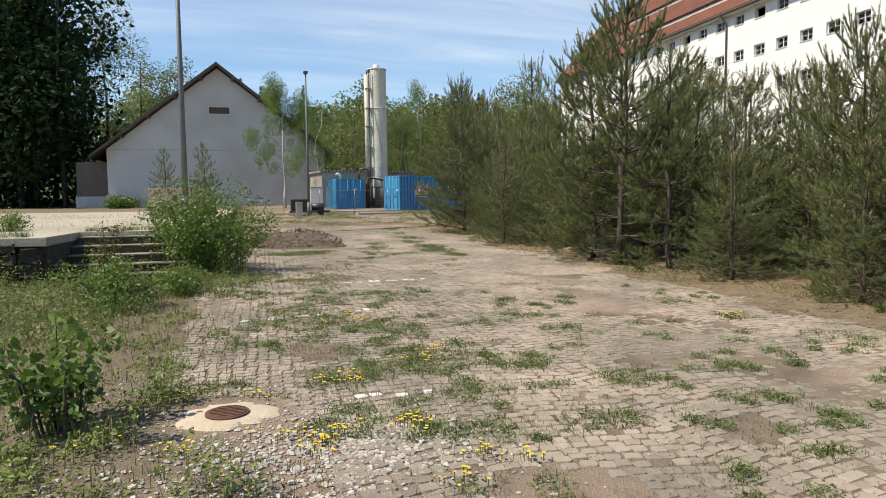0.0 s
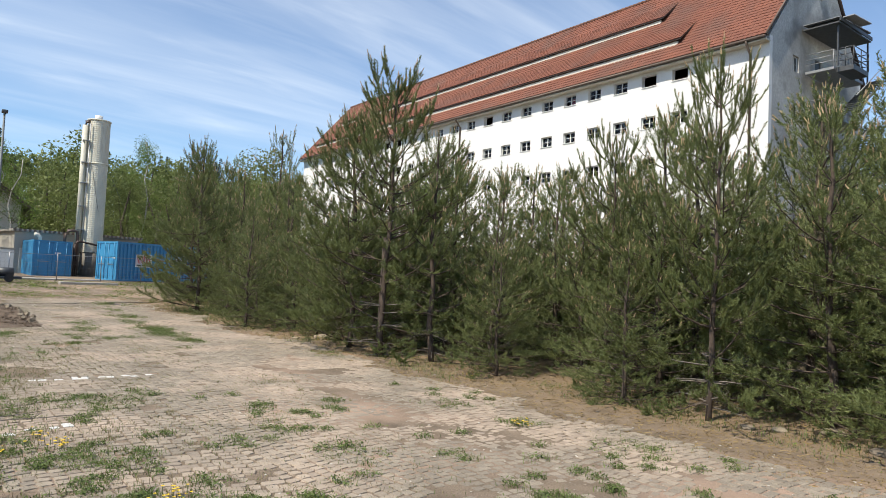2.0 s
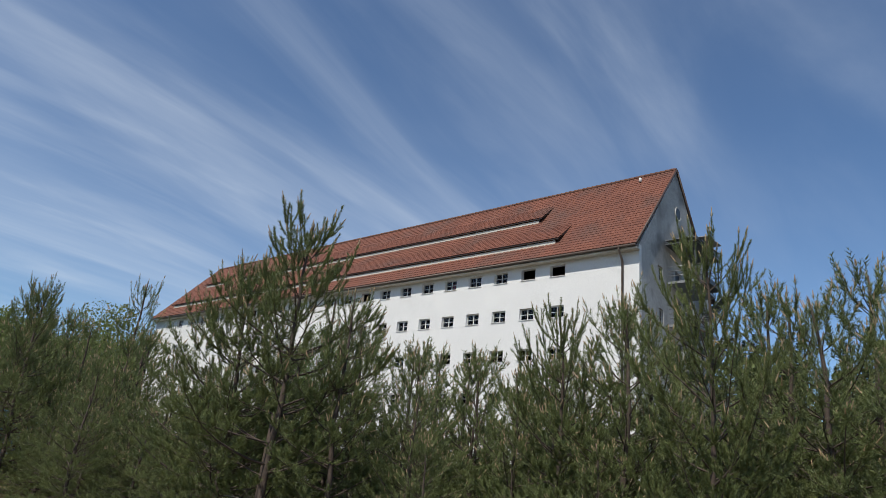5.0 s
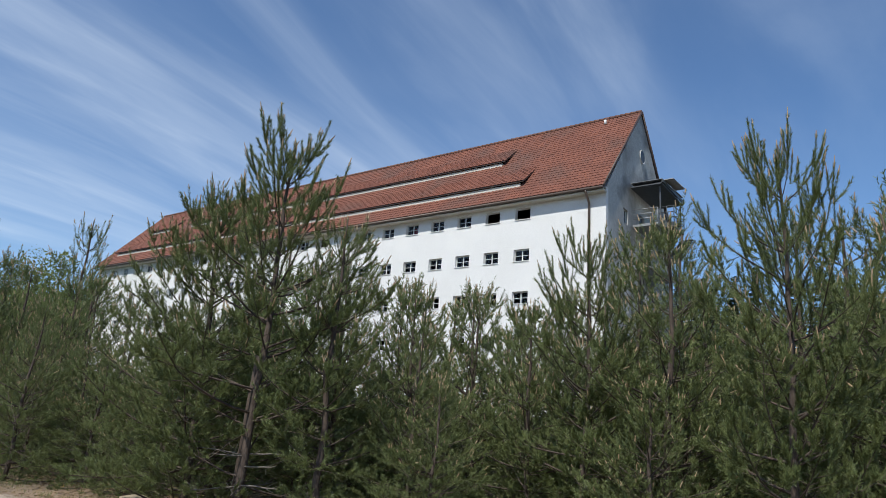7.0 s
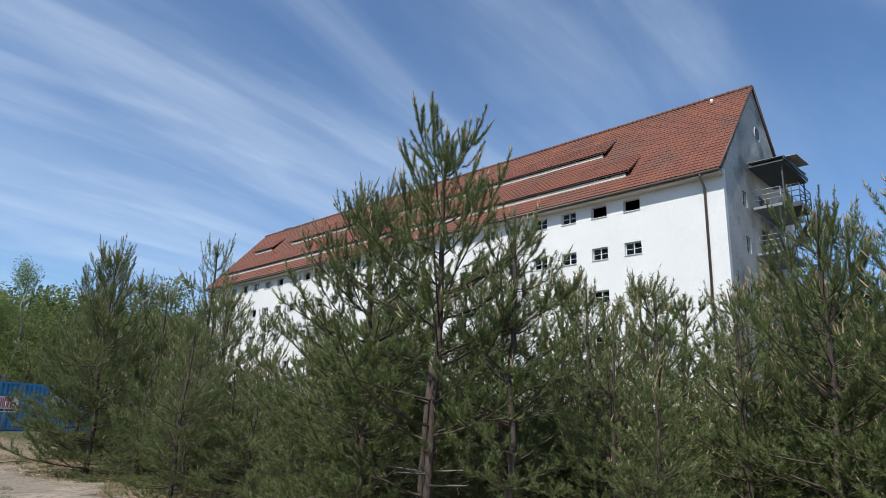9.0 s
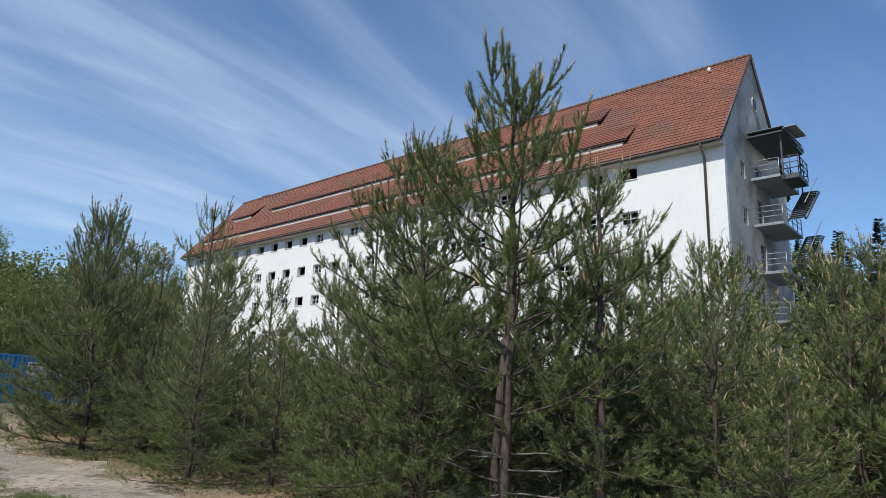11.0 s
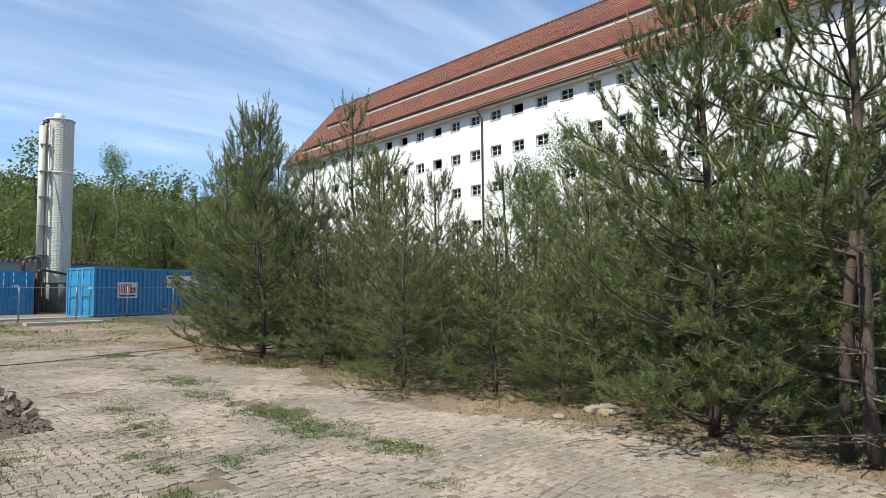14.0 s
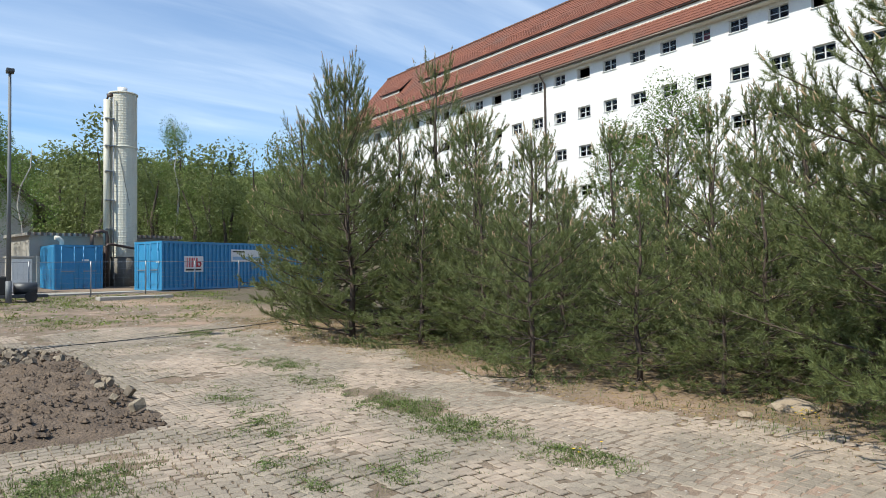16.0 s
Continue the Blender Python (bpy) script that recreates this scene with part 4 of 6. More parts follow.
    for x, y in line:
        part("post", (tube([(x, y, slope(y) - 0.05), (x, y, slope(y) + 1.62)], 0.03, 6), "steel"), f)
    bm = bmesh.new()
    for (xa, ya), (xb, yb) in zip(line, line[1:]):
        for h in (0.1, 1.58):
            tube([(xa, ya, slope(ya) + h), (xb, yb, slope(yb) + h)], 0.012, 4, bm, False)
        for k in range(1, 12):
            q = k / 12
            x, y = xa + (xb - xa) * q, ya + (yb - ya) * q
            tube([(x, y, slope(y) + 0.1), (x, y, slope(y) + 1.58)], 0.0025, 3, bm, False)
        for k in range(1, 7):
            tube([(xa, ya, slope(ya) + 0.21 * k), (xb, yb, slope(yb) + 0.21 * k)], 0.0025, 3, bm, False)
    tagged(part("wire_mesh", (bm, "steel"), f), kind="stuff")


build_fence()


# ---- trees ----
def unit(v):
    return v / np.maximum(np.linalg.norm(v, axis=-1, keepdims=True), 1e-9)


def needles_for(starts, ends, weight, n, length, width, rng, angle=0.64):
    """Bottle-brush needles along shoots from starts to ends: thin triangles."""
    run = np.linalg.norm(ends - starts, axis=1) * weight
    pick = rng.choice(len(starts), n, p=run / run.sum())
    s, e = starts[pick], ends[pick]
    d = unit(e - s)
    base = s + (e - s) * rng.random((n, 1))
    rnd = rng.normal(size=(n, 3))
    side = unit(rnd - (rnd * d).sum(-1, keepdims=True) * d)
    lean = angle * (0.6 + 0.8 * rng.random((n, 1)))
    way = unit(d * np.cos(lean) + side * np.sin(lean))
    across = unit(np.cross(way, rng.normal(size=(n, 3))))
    ln = length * (0.7 + 0.5 * rng.random((n, 1)))
    return np.stack([base - across * width / 2, base + across * width / 2, base + way * ln], axis=1).reshape(-1, 3)


def pine_meshes(seed, H, R, count, width, bare=0.0, gap=0.42, thin=1.0, length=0.075, rough=0, shoot=1.0):
    """A young pine: trunk, whorls of limbs with side branchlets that end in tufts of upturned shoots, and pale new tips."""
    rng = np.random.default_rng(seed)
    trunk_pts, x, y = [], 0.0, 0.0
    nseg = 12
    for i in range(nseg + 1):
        trunk_pts.append((x, y, H * i / nseg))
        x += rng.normal() * 0.03
        y += rng.normal() * 0.03
    tp = np.array(trunk_pts)
    UP = np.array([0, 0, 1.0])

    def at(z):
        q = min(max(z / H, 0), 0.999) * nseg
        i = int(q)
        return tp[i] + (tp[i + 1] - tp[i]) * (q - i)

    tb = tube(trunk_pts, [0.062 * (H / 6) * (1 - i / nseg) ** 0.8 + 0.012 for i in range(nseg + 1)], 8)
    lb, tw = bmesh.new(), bmesh.new()
    S, E, Wt, tips = [], [], [], []

    def shoot_at(b, d, ln, weight=1.0, candle=True):
        """One upturned shoot in two lengths."""
        m = b + d * ln * 0.5
        e = m + unit(d + UP * 0.45) * ln * 0.5
        S.append(b), E.append(m), Wt.append(weight)
        S.append(m), E.append(e), Wt.append(weight)
        if candle:
            tips.append((m, e))

    z = 0.16 if bare == 0 else 0.3
    while z < H - 0.5:
        f = z / H
        prof = R * (1 - f) ** 0.74 * (0.72 + 0.28 * smooth01(0.0, 0.28, f))
        n = int(rng.integers(5, 8)) if f < 0.7 else int(rng.integers(4, 6))
        az0 = rng.random() * math.tau
        for k in range(n):
            az = az0 + math.tau * (k + 0.3 * rng.normal()) / n
            ln = prof * (0.6 + 0.52 * rng.random()) + 0.12
            el = -0.10 + 0.80 * f + rng.normal() * 0.15
            p = at(z + rng.normal() * 0.05)
            dirv = np.array([math.cos(az) * math.cos(el), math.sin(az) * math.cos(el), math.sin(el)])
            m = 6 if rough == 0 else 4
            pts = [p]
            for s in range(m):
                dirv = unit(dirv + np.array([rng.normal() * 0.09, rng.normal() * 0.09, 0.05 + 0.10 * f + 0.05 * rng.normal()]))
                pts.append(pts[-1] + dirv * ln / m)
            dead = f < bare and rng.random() < 0.8
            if dead:
                pts = [p + (q - p) * 0.42 - np.array([0, 0, 0.004 * i * i]) for i, q in enumerate(pts)]
            tube(pts, [(0.005 if dead else 0.0072) * (1 - 0.8 * s / m) * (0.4 + ln) + 0.003 for s in range(m + 1)], 4 if rough == 0 else 3, tw if dead else lb, False)
            if dead:
                for q in range(6):
                    i = int(rng.integers(1, m))
                    tube([pts[i], pts[i] + unit(rng.normal(size=3) * 0.6 + dirv) * 0.22], [0.003, 0.0015], 3, tw, False)
                continue
            flat = unit(np.cross(dirv, UP))
            reach = (0.20 if bare else 0.12) if ln > 1.2 else 0.12 if ln > 0.7 else 0.06
            t, side = reach + 0.1 * rng.random(), 1
            while t < 0.97:
                q = t * m
                i = min(int(q), m - 1)
                b = pts[i] + (pts[i + 1] - pts[i]) * (q - i)
                fwd = unit(pts[i + 1] - pts[i])
                sl = 0.07 + 0.40 * ln * (1.02 - t) * (0.6 + 0.7 * rng.random()) * (1.25 - 0.6 * f)
                d2 = unit(fwd * 0.72 + flat * side * (0.7 + 0.2 * rng.random()) + UP * (0.10 + 0.32 * rng.normal()))
                e = b + d2 * sl
                if rough == 0 and sl > 0.22:
                    tube([b, e], [0.006, 0.003], 3, lb, False)
                S.append(b + d2 * sl * 0.45), E.append(e), Wt.append(0.75)
                for sub in range(3 + int(sl / 0.14 + rng.random()) if f < 0.5 or shoot < 1 else 1 + int(2.3 * rng.random())):
                    b3 = e - d2 * sl * 0.6 * rng.random() ** 1.5 if sub else e
                    d3 = unit(d2 * 0.75 + rng.normal(size=3) * 0.34 + UP * (0.34 + 0.55 * f))
                    shoot_at(b3, d3, (0.10 + 0.12 * rng.random()) * (0.85 + 0.6 * f + 0.9 * smooth01(0.45, 0.7, f)) * (0.55 + 0.45 * shoot), 1.0, rng.random() < 0.3)
                side = -side
                t += (0.115 + 0.06 * rng.random()) / max(0.5, ln) * thin * (1 + 0.3 * smooth01(0.4, 0.75, f))
            for i in range(int(m * 0.62), m):
                S.append(pts[i]), E.append(pts[i + 1]), Wt.append(0.9)
            tip = pts[-1]
            shoot_at(tip, unit(dirv + UP * 0.35), (0.22 + 0.14 * rng.random() + 0.30 * f) * shoot, 1.15)
            for extra in range(int(rng.integers(3, 6)) if f < 0.5 else int(rng.integers(2, 4))):
                d5 = unit(dirv * 0.9 + UP * 0.45 + rng.normal(size=3) * 0.36)
                shoot_at(tip - dirv * 0.04 * rng.random(), d5, (0.14 + 0.13 * rng.random() + 0.22 * f) * shoot, 1.1)
        z += gap * (0.8 + 0.4 * rng.random()) * (1 + 0.35 * f)
    top = at(H - 0.52)
    shoot_at(top, UP, 0.52, 1.2)
    for k in range(6):
        a = math.tau * (k + 0.3 * rng.normal()) / 6
        d = unit(np.array([math.cos(a) * 0.5, math.sin(a) * 0.5, 1.0]))
        shoot_at(top, d, 0.30 + 0.14 * rng.random(), 1.25)
    S, E = np.array(S), np.array(E)
    crown = fast_mesh("crown", needles_for(S, E, np.array(Wt), count, length, width, rng), 3, "needle")
    cb = bmesh.new()
    for a, b in tips:
        if b[2] > 0.5 * H and rng.random() < 0.1 + 0.6 * (b[2] / H) ** 2:
            d = unit(b - a)
            tube([b - d * 0.03, b + d * (0.05 + 0.08 * rng.random())], [0.014, 0.007], 3, cb, False)
    return tb, lb, tw, crown, cb


def to_mesh(bm, name, mat):
    me = bpy.data.meshes.new(name)
    bm.to_mesh(me)
    bm.free()
    me.materials.append(M[mat])
    return me


def pine_kind(*args, **kw):
    tb, lb, tw, crown, cb = pine_meshes(*args, **kw)
    return [("trunk", to_mesh(tb, "trunk", "bark")), ("branchwork", to_mesh(lb, "branchwork", "bark")), ("dead_wood", to_mesh(tw, "dead_wood", "dry_twig")), ("crown", crown), ("new_growth", to_mesh(cb, "new_growth", "candle"))]


def plant_pine(kind, x, y, scale, label, turn=0.0, wide=1.0, group="young pines"):
    t = thing("pine_tree", label, "tree", pose(x, y, ground_z(x, y) - 0.03, 0, 0, turn), group)
    t.scale = (scale * wide, scale * wide, scale)
    for name, me in kind:
        if len(me.polygons):
            p = part(name, me, t)
            if name in ("branchwork", "dead_wood", "new_growth", "crown"):
                p["kind"] = "stuff"
    return t


# kinds, each drawn for a height of six metres
tall = pine_kind(11, 6.0, 2.75, 160000, 0.0080, bare=0.2, gap=0.43, thin=1.0, length=0.066)
full_a = pine_kind(12, 6.0, 2.45, 60000, 0.0112, gap=0.44, thin=1.3, length=0.08)
full_b = pine_kind(13, 6.0, 2.5, 60000, 0.0112, gap=0.44, thin=1.3, length=0.08)
open_a = pine_kind(14, 6.0, 1.9, 40000, 0.0090, bare=0.14, gap=0.52, thin=1.35)
dense = pine_kind(15, 6.0, 2.75, 220000, 0.0078, gap=0.37, thin=0.84, length=0.07, shoot=0.8)
mid = pine_kind(23, 6.0, 2.4, 24000, 0.021, gap=0.5, thin=1.7, length=0.1)
back_a = pine_kind(21, 6.0, 2.1, 13000, 0.029, gap=0.6, thin=2.2, length=0.125, rough=1)
back_b = pine_kind(22, 6.0, 2.3, 13000, 0.029, gap=0.6, thin=2.2, length=0.125, rough=1)

def forked_trunk(fork):
    """Two stems that part at the ground and rise close together up to the fork."""
    me = tall[0][1].copy()
    bm = bmesh.new()
    bm.from_mesh(me)
    tube([(0.30, 0.14, -0.05), (0.27, 0.12, fork * 0.35), (0.17, 0.08, fork * 0.7), (0.03, 0.02, fork)], [0.07, 0.06, 0.052, 0.045], 8, bm)
    bm.to_mesh(me)
    bm.free()
    return me


twin = [("trunk", forked_trunk(2.5))] + tall[1:]
FRONT = [
    (twin, 7.75, 13.28, 6.38, 1.0, 40, "tall pine with a forked bare reddish lower trunk"),
    (dense, 7.95, 14.95, 5.7, 1.0, 110, "full green pine with branches down to the litter"),
    (open_a, 8.35, 12.3, 5.0, 1.1, 200, "slim pine with dead grey twigs on its lower trunk"),
    (dense, 8.1, 26.3, 6.5, 0.95, 20, "dense dark pine at the edge of the track"),
    (open_a, 11.7, 27.8, 7.9, 0.9, 75, "sparse tall pine with bent upright shoots"),
    (full_a, 7.45, 20.0, 3.7, 1.05, 250, "small bushy pine at the edge of the track"),
    (full_b, 10.0, 18.7, 3.7, 1.1, 300, "small yellowish pine with a forked trunk"),
    (full_b, 8.8, 22.4, 3.5, 1.2, 140, "small bushy pine in the row"),
    (full_a, 11.4, 9.9, 4.2, 1.1, 160, "tall pine with a pale slim trunk"),
    (full_b, 8.95, 11.3, 3.5, 1.05, 15, "bushy pine with low sweeping branches"),
    (tall, 9.56, 8.9, 4.6, 0.85, 330, "bushy pine with low sweeping branches"),
    (tall, 8.45, 6.3, 5.1, 0.75, 280, "pine with tall pale upright tips"),
    (full_b, 9.5, 5.2, 4.6, 1.15, 60, "broad pine with branches down to the ground"),
    (full_a, 9.2, 3.4, 4.8, 1.1, 190, "broad pine with branches down to the ground"),
    (full_b, 10.6, 32.0, 6.6, 1.1, 220, "dense dark pine at the edge of the track"),
    (full_a, 8.9, 17.2, 3.2, 1.15, 80, "small bushy pine in the row"),
    (mid, 11.0, 3.6, 5.3, 1.1, 25, "tall bushy pine with pale upright tips"),
    (mid, 12.7, 6.6, 5.6, 1.1, 115, "tall bushy pine with pale upright tips"),
    (full_b, 10.9, 7.9, 4.9, 1.1, 205, "tall bushy pine with pale upright tips"),
    (mid, 12.2, 1.6, 5.6, 1.1, 290, "tall bushy pine with pale upright tips"),
    (full_b, 9.1, 20.7, 3.0, 1.3, 145, "small bushy pine in the row"),
    (full_a, 10.7, 22.0, 3.4, 1.15, 45, "small bushy pine in the row"),
    (full_a, 8.4, 18.8, 2.7, 1.35, 170, "small bushy pine in the row"),
    (full_a, 10.3, 30.0, 6.3, 1.05, 265, "dense dark pine at the edge of the track"),
    (full_a, 9.2, 25.2, 3.9, 1.25, 10, "bushy dark pine in the row"),
    (full_b, 10.2, 13.9, 5.0, 1.1, 95, "dense pine standing behind the tall one"),
    (full_a, 9.7, 4.3, 4.7, 1.1, 240, "broad pine with branches down to the ground"),
    (full_b, 10.5, 6.0, 5.0, 1.1, 350, "tall bushy pine with pale upright tips"),
    (full_a, 9.4, 7.7, 4.6, 1.1, 125, "broad pine with branches down to the ground"),
    (mid, 11.7, 5.0, 5.5, 1.1, 70, "tall bushy pine with pale upright tips"),
    (full_a, 9.8, 27.0, 5.6, 1.1, 200, "dense dark pine at the edge of the track"),
    (mid, 11.7, 26.6, 5.6, 1.1, 30, "dense pine in the second row"),
    (mid, 11.4, 23.6, 4.7, 1.15, 260, "dense pine in the second row"),
    (mid, 11.6, 17.9, 4.7, 1.15, 10, "dense pine in the second row"),
    (mid, 10.6, 19.7, 4.1, 1.2, 110, "dense pine in the second row"),
    (mid, 13.3, 20.4, 5.2, 1.15, 190, "dense pine in the second row"),
    (mid, 13.0, 22.8, 5.0, 1.15, 285, "dense pine in the second row"),
    (mid, 12.3, 9.1, 5.3, 1.1, 55, "tall bushy pine with pale upright tips"),
    (mid, 11.0, 15.7, 4.9, 1.1, 35, "dense pine in the second row"),
    (full_b, 10.9, 17.4, 4.6, 1.1, 155, "dense pine in the second row"),
    (mid, 12.2, 18.9, 4.9, 1.1, 215, "dense pine in the second row"),
    (mid, 12.6, 16.6, 5.2, 1.05, 325, "dense pine in the second row"),
    (mid, 10.0, 24.1, 5.0, 1.1, 130, "dense pine in the second row"),
    (mid, 11.0, 25.3, 5.5, 1.1, 310, "dense pine in the second row"),
    (full_b, 9.3, 23.2, 4.0, 1.1, 75, "bushy dark pine in the row"),
    (full_a, 8.35, 21.4, 2.6, 1.2, 220, "small bushy pine in the row"),
    (full_b, 8.3, 24.0, 3.2, 1.15, 20, "small bushy pine in the row"),
    (full_a, 8.5, 17.6, 2.1, 1.3, 300, "small bushy pine in the row"),
    (full_b, 9.5, 16.2, 3.6, 1.1, 240, "bushy pine behind the full green one"),
    (full_a, 8.4, 10.4, 2.4, 1.25, 150, "small bushy pine with branches down to the ground"),
    (full_b, 8.3, 7.6, 2.5, 1.25, 35, "small bushy pine with branches down to the ground"),
    (full_b, 10.2, 10.0, 3.9, 1.1, 65, "bushy pine with low sweeping branches"),
    (mid, 10.2, 12.4, 4.1, 1.15, 15, "dense pine in the second row"),
    (mid, 11.3, 11.7, 4.2, 1.15, 105, "dense pine in the second row"),
    (mid, 11.4, 13.5, 4.6, 1.1, 195, "dense pine in the second row"),
    (mid, 12.5, 12.6, 4.7, 1.1, 285, "dense pine in the second row"),
    (mid, 13.4, 14.6, 5.0, 1.1, 55, "dense pine in the second row"),
    (mid, 10.7, 9.0, 3.9, 1.15, 145, "dense pine in the second row"),
    (mid, 12.0, 7.9, 4.4, 1.1, 235, "dense pine in the second row"),
    (mid, 12.7, 10.7, 4.4, 1.1, 170, "dense pine in the second row"),
    (full_b, 9.3, 31.2, 6.4, 0.9, 100, "dense dark pine at the edge of the track"),
]
for kind, x, y, h, wide, turn, label in FRONT:
    plant_pine(kind, x, y, h / 6.3, label, turn, wide)
rng = np.random.default_rng(5)
placed = [(f[1], f[2]) for f in FRONT]
tries = 0
while len(placed) < len(FRONT) + 48 and tries < 4000:
    tries += 1
    x, y = 11.7 + 9.5 * rng.random() ** 1.1, 0.5 + (17 if rng.random() < 0.5 else 36) * rng.random()
    if x < 14 and y > 31:
        continue
    if min((x - a) ** 2 + (y - b) ** 2 for a, b in placed) < 1.15 ** 2 + 0.08 * (x - 11.7):
        continue
    placed.append((x, y))
    h = (3.5 + 1.2 * rng.random() + 0.05 * (x - 10)) * (1.0 if y < 17 else 0.8)
    plant_pine((back_a, back_b)[len(placed) % 2], x, y, h / 6, "young pine in the dense plantation", 360 * rng.random(), 1.25)


def leaf_cloud(rng, blobs, count, size, flat_bias=0.5, rounded=False):
    """Leaf quads on and in a set of blobs (centre, radii)."""
    c = np.array([b[0] for b in blobs])
    r = np.array([b[1] for b in blobs])
    w = (r[:, 0] * r[:, 2]) / (r[:, 0] * r[:, 2]).sum()
    pick = rng.choice(len(blobs), count, p=w)
    d = unit(rng.normal(size=(count, 3)))
    rad = 0.55 + 0.5 * rng.random((count, 1)) ** 0.6
    pos = c[pick] + d * r[pick] * rad
    nrm = unit(d * flat_bias + rng.normal(size=(count, 3)) * 0.6 + np.array([0, 0, 0.3]))
    a = unit(np.cross(nrm, rng.normal(size=(count, 3))))
    b = np.cross(nrm, a)
    s = size * (0.6 + 0.8 * rng.random((count, 1)))
    fold = nrm * s * 0.18
    if rounded:
        leaf = [pos - a * s, pos - a * s * 0.45 - b * s * 0.6 - fold, pos + a * s * 0.3 - b * s * 0.55 - fold, pos + a * s, pos + a * s * 0.3 + b * s * 0.55 - fold, pos - a * s * 0.45 + b * s * 0.6 - fold]
        return np.stack(leaf, axis=1).reshape(-1, 3)
    quad = np.stack([pos - a * s, pos - b * s * 0.55 - fold, pos + a * s, pos + b * s * 0.55 - fold], axis=1)
    return quad.reshape(-1, 3)


def crown_blobs(rng, x, y, z, h, r, n=16):
    out = []
    for k in range(n):
        f = 0.1 + 0.86 * rng.random()
        wide = r * (1.15 - 0.9 * abs(f - 0.5) - 0.25 * f)
        a, q = rng.random() * math.tau, wide * 0.75 * rng.random() ** 0.5
        s = r * (0.28 + 0.3 * rng.random())
        out.append(((x + q * math.cos(a), y + q * math.sin(a), z + h * f), (s, s, s * (0.8 + 0.6 * rng.random()))))
    out.append(((x, y, z + h * 0.93), (r * 0.3, r * 0.3, h * 0.08)))
    return out


def woodland(name, label, mat, spots, leaves, size, seed):
    """Far woods: many crowns in one mesh, and their trunks."""
    rng = np.random.default_rng(seed)
    quads, trunks = [], bmesh.new()
    for x, y, h, r in spots:
        z = ground_z(x, y)
        quads.append(leaf_cloud(rng, crown_blobs(rng, x, y, z, h, r), leaves, size))
        tube([(x, y, z - 0.3), (x + rng.normal() * 0.3, y, z + h * 0.5), (x + rng.normal() * 0.4, y, z + h * 0.85)], [0.2, 0.14, 0.04], 5, trunks, False)
    ob = thing(name, label, "woodland", kind="stuff")
    part("foliage", fast_mesh("foliage", np.concatenate(quads), 4, mat), ob)
    part("trunks", (trunks, "bark"), ob)


def scatter(seed, n, x0, x1, y0, y1, h0, h1, apart=2.5, clear=None):
    rng = np.random.default_rng(seed)
    out = []
    for _ in range(n * 20):
        if len(out) == n:
            break
        x, y = x0 + (x1 - x0) * rng.random(), y0 + (y1 - y0) * rng.random()
        if clear and clear(x, y) or any((x - a) ** 2 + (y - b) ** 2 < apart ** 2 for a, b, *_ in out):
            continue
        h = h0 + (h1 - h0) * rng.random()
        out.append((x, y, h, h * (0.24 + 0.08 * rng.random())))
    return out


in_barn = lambda x, y: -17 < x < 8.5 and 55 < y < 95
in_hall = lambda x, y: 30 < x < 60 and 12 < y < 88
clear = lambda x, y: in_barn(x, y) or in_hall(x, y)
woodland("far_woods", "fresh green mixed wood on the slope behind the plant", "wood_leaf", scatter(1, 62, -8, 60, 68, 112, 10, 13, 2.6, clear), 2300, 0.15, 31)
woodland("wood_edge", "light green young broadleaf trees at the wood's edge behind the silo", "wood_leaf", scatter(2, 26, 7, 34, 62, 74, 6.5, 9.5, 2.0, clear), 6000, 0.058, 36)
woodland("barn_woods", "sunlit tall broadleaf trees rising behind the barn", "wood_leaf", [(-15.5, 98, 21.5, 5.4), (-11, 100, 18.5, 4.8), (-18.5, 90, 23.5, 5.6), (-6, 104, 16, 4.4), (0, 101, 14, 4)], 6500, 0.15, 35)
woodland("shaded_woods", "tall broadleaf wood beside the barn, leaves toned dark for shade", "shaded_leaf", scatter(3, 26, -44, -17.5, 64, 92, 21, 27, 2.8, in_barn) + scatter(4, 14, -70, -42, 34, 70, 17, 22, 3.4), 3000, 0.29, 32)
woodland("ridge_woods", "wood along the far ridge", "wood_leaf", scatter(6, 92, -70, 100, 114, 172, 11, 14, 4), 900, 0.36, 33)
woodland("hillside_woods", "wood on the hillside beyond the white building", "wood_leaf", scatter(7, 34, 58, 96, -25, 30, 8, 13, 3.2), 700, 0.36, 34)


def spruces(seed, spots):
    rng = np.random.default_rng(seed)
    tris, trunks = [], bmesh.new()
    for x, y, h, _ in spots:
        z = ground_z(x, y)
        n = 420
        f = rng.random(n) ** 0.8
        az = rng.random(n) * math.tau
        ln = (1 - f) * h * 0.19 * (0.6 + 0.6 * rng.random(n)) + 0.15
        base = np.stack([np.full(n, x), np.full(n, y), z + h * (0.12 + 0.88 * f)], 1)
        way = np.stack([np.cos(az), np.sin(az), -0.25 + 0.5 * f], 1)
        side = np.stack([-np.sin(az), np.cos(az), np.zeros(n)], 1)
        e = base + way * ln[:, None]
        w = (0.16 * ln + 0.05)[:, None]
        tris.append(np.stack([base, e - side * w + np.array([0, 0, -0.1]), e + way * 0.2, e + side * w], 1).reshape(-1, 3))
        tube([(x, y, z - 0.3), (x, y, z + h)], [0.16, 0.02], 5, trunks, False)
    ob = thing("conifer_wood", "dark spruces on the hillside", "woodland", kind="stuff")
    part("foliage", fast_mesh("foliage", np.concatenate(tris), 4, "spruce"), ob)
    part("trunks", (trunks, "bark"), ob)


spruces(41, scatter(8, 40, 60, 105, -10, 40, 9, 16, 2.6) + scatter(9, 26, -40, 90, 112, 160, 12, 17, 3))


def birch(label, x, y, h, r, leaves, seed, size=0.075, z=None):
    rng = np.random.default_rng(seed)
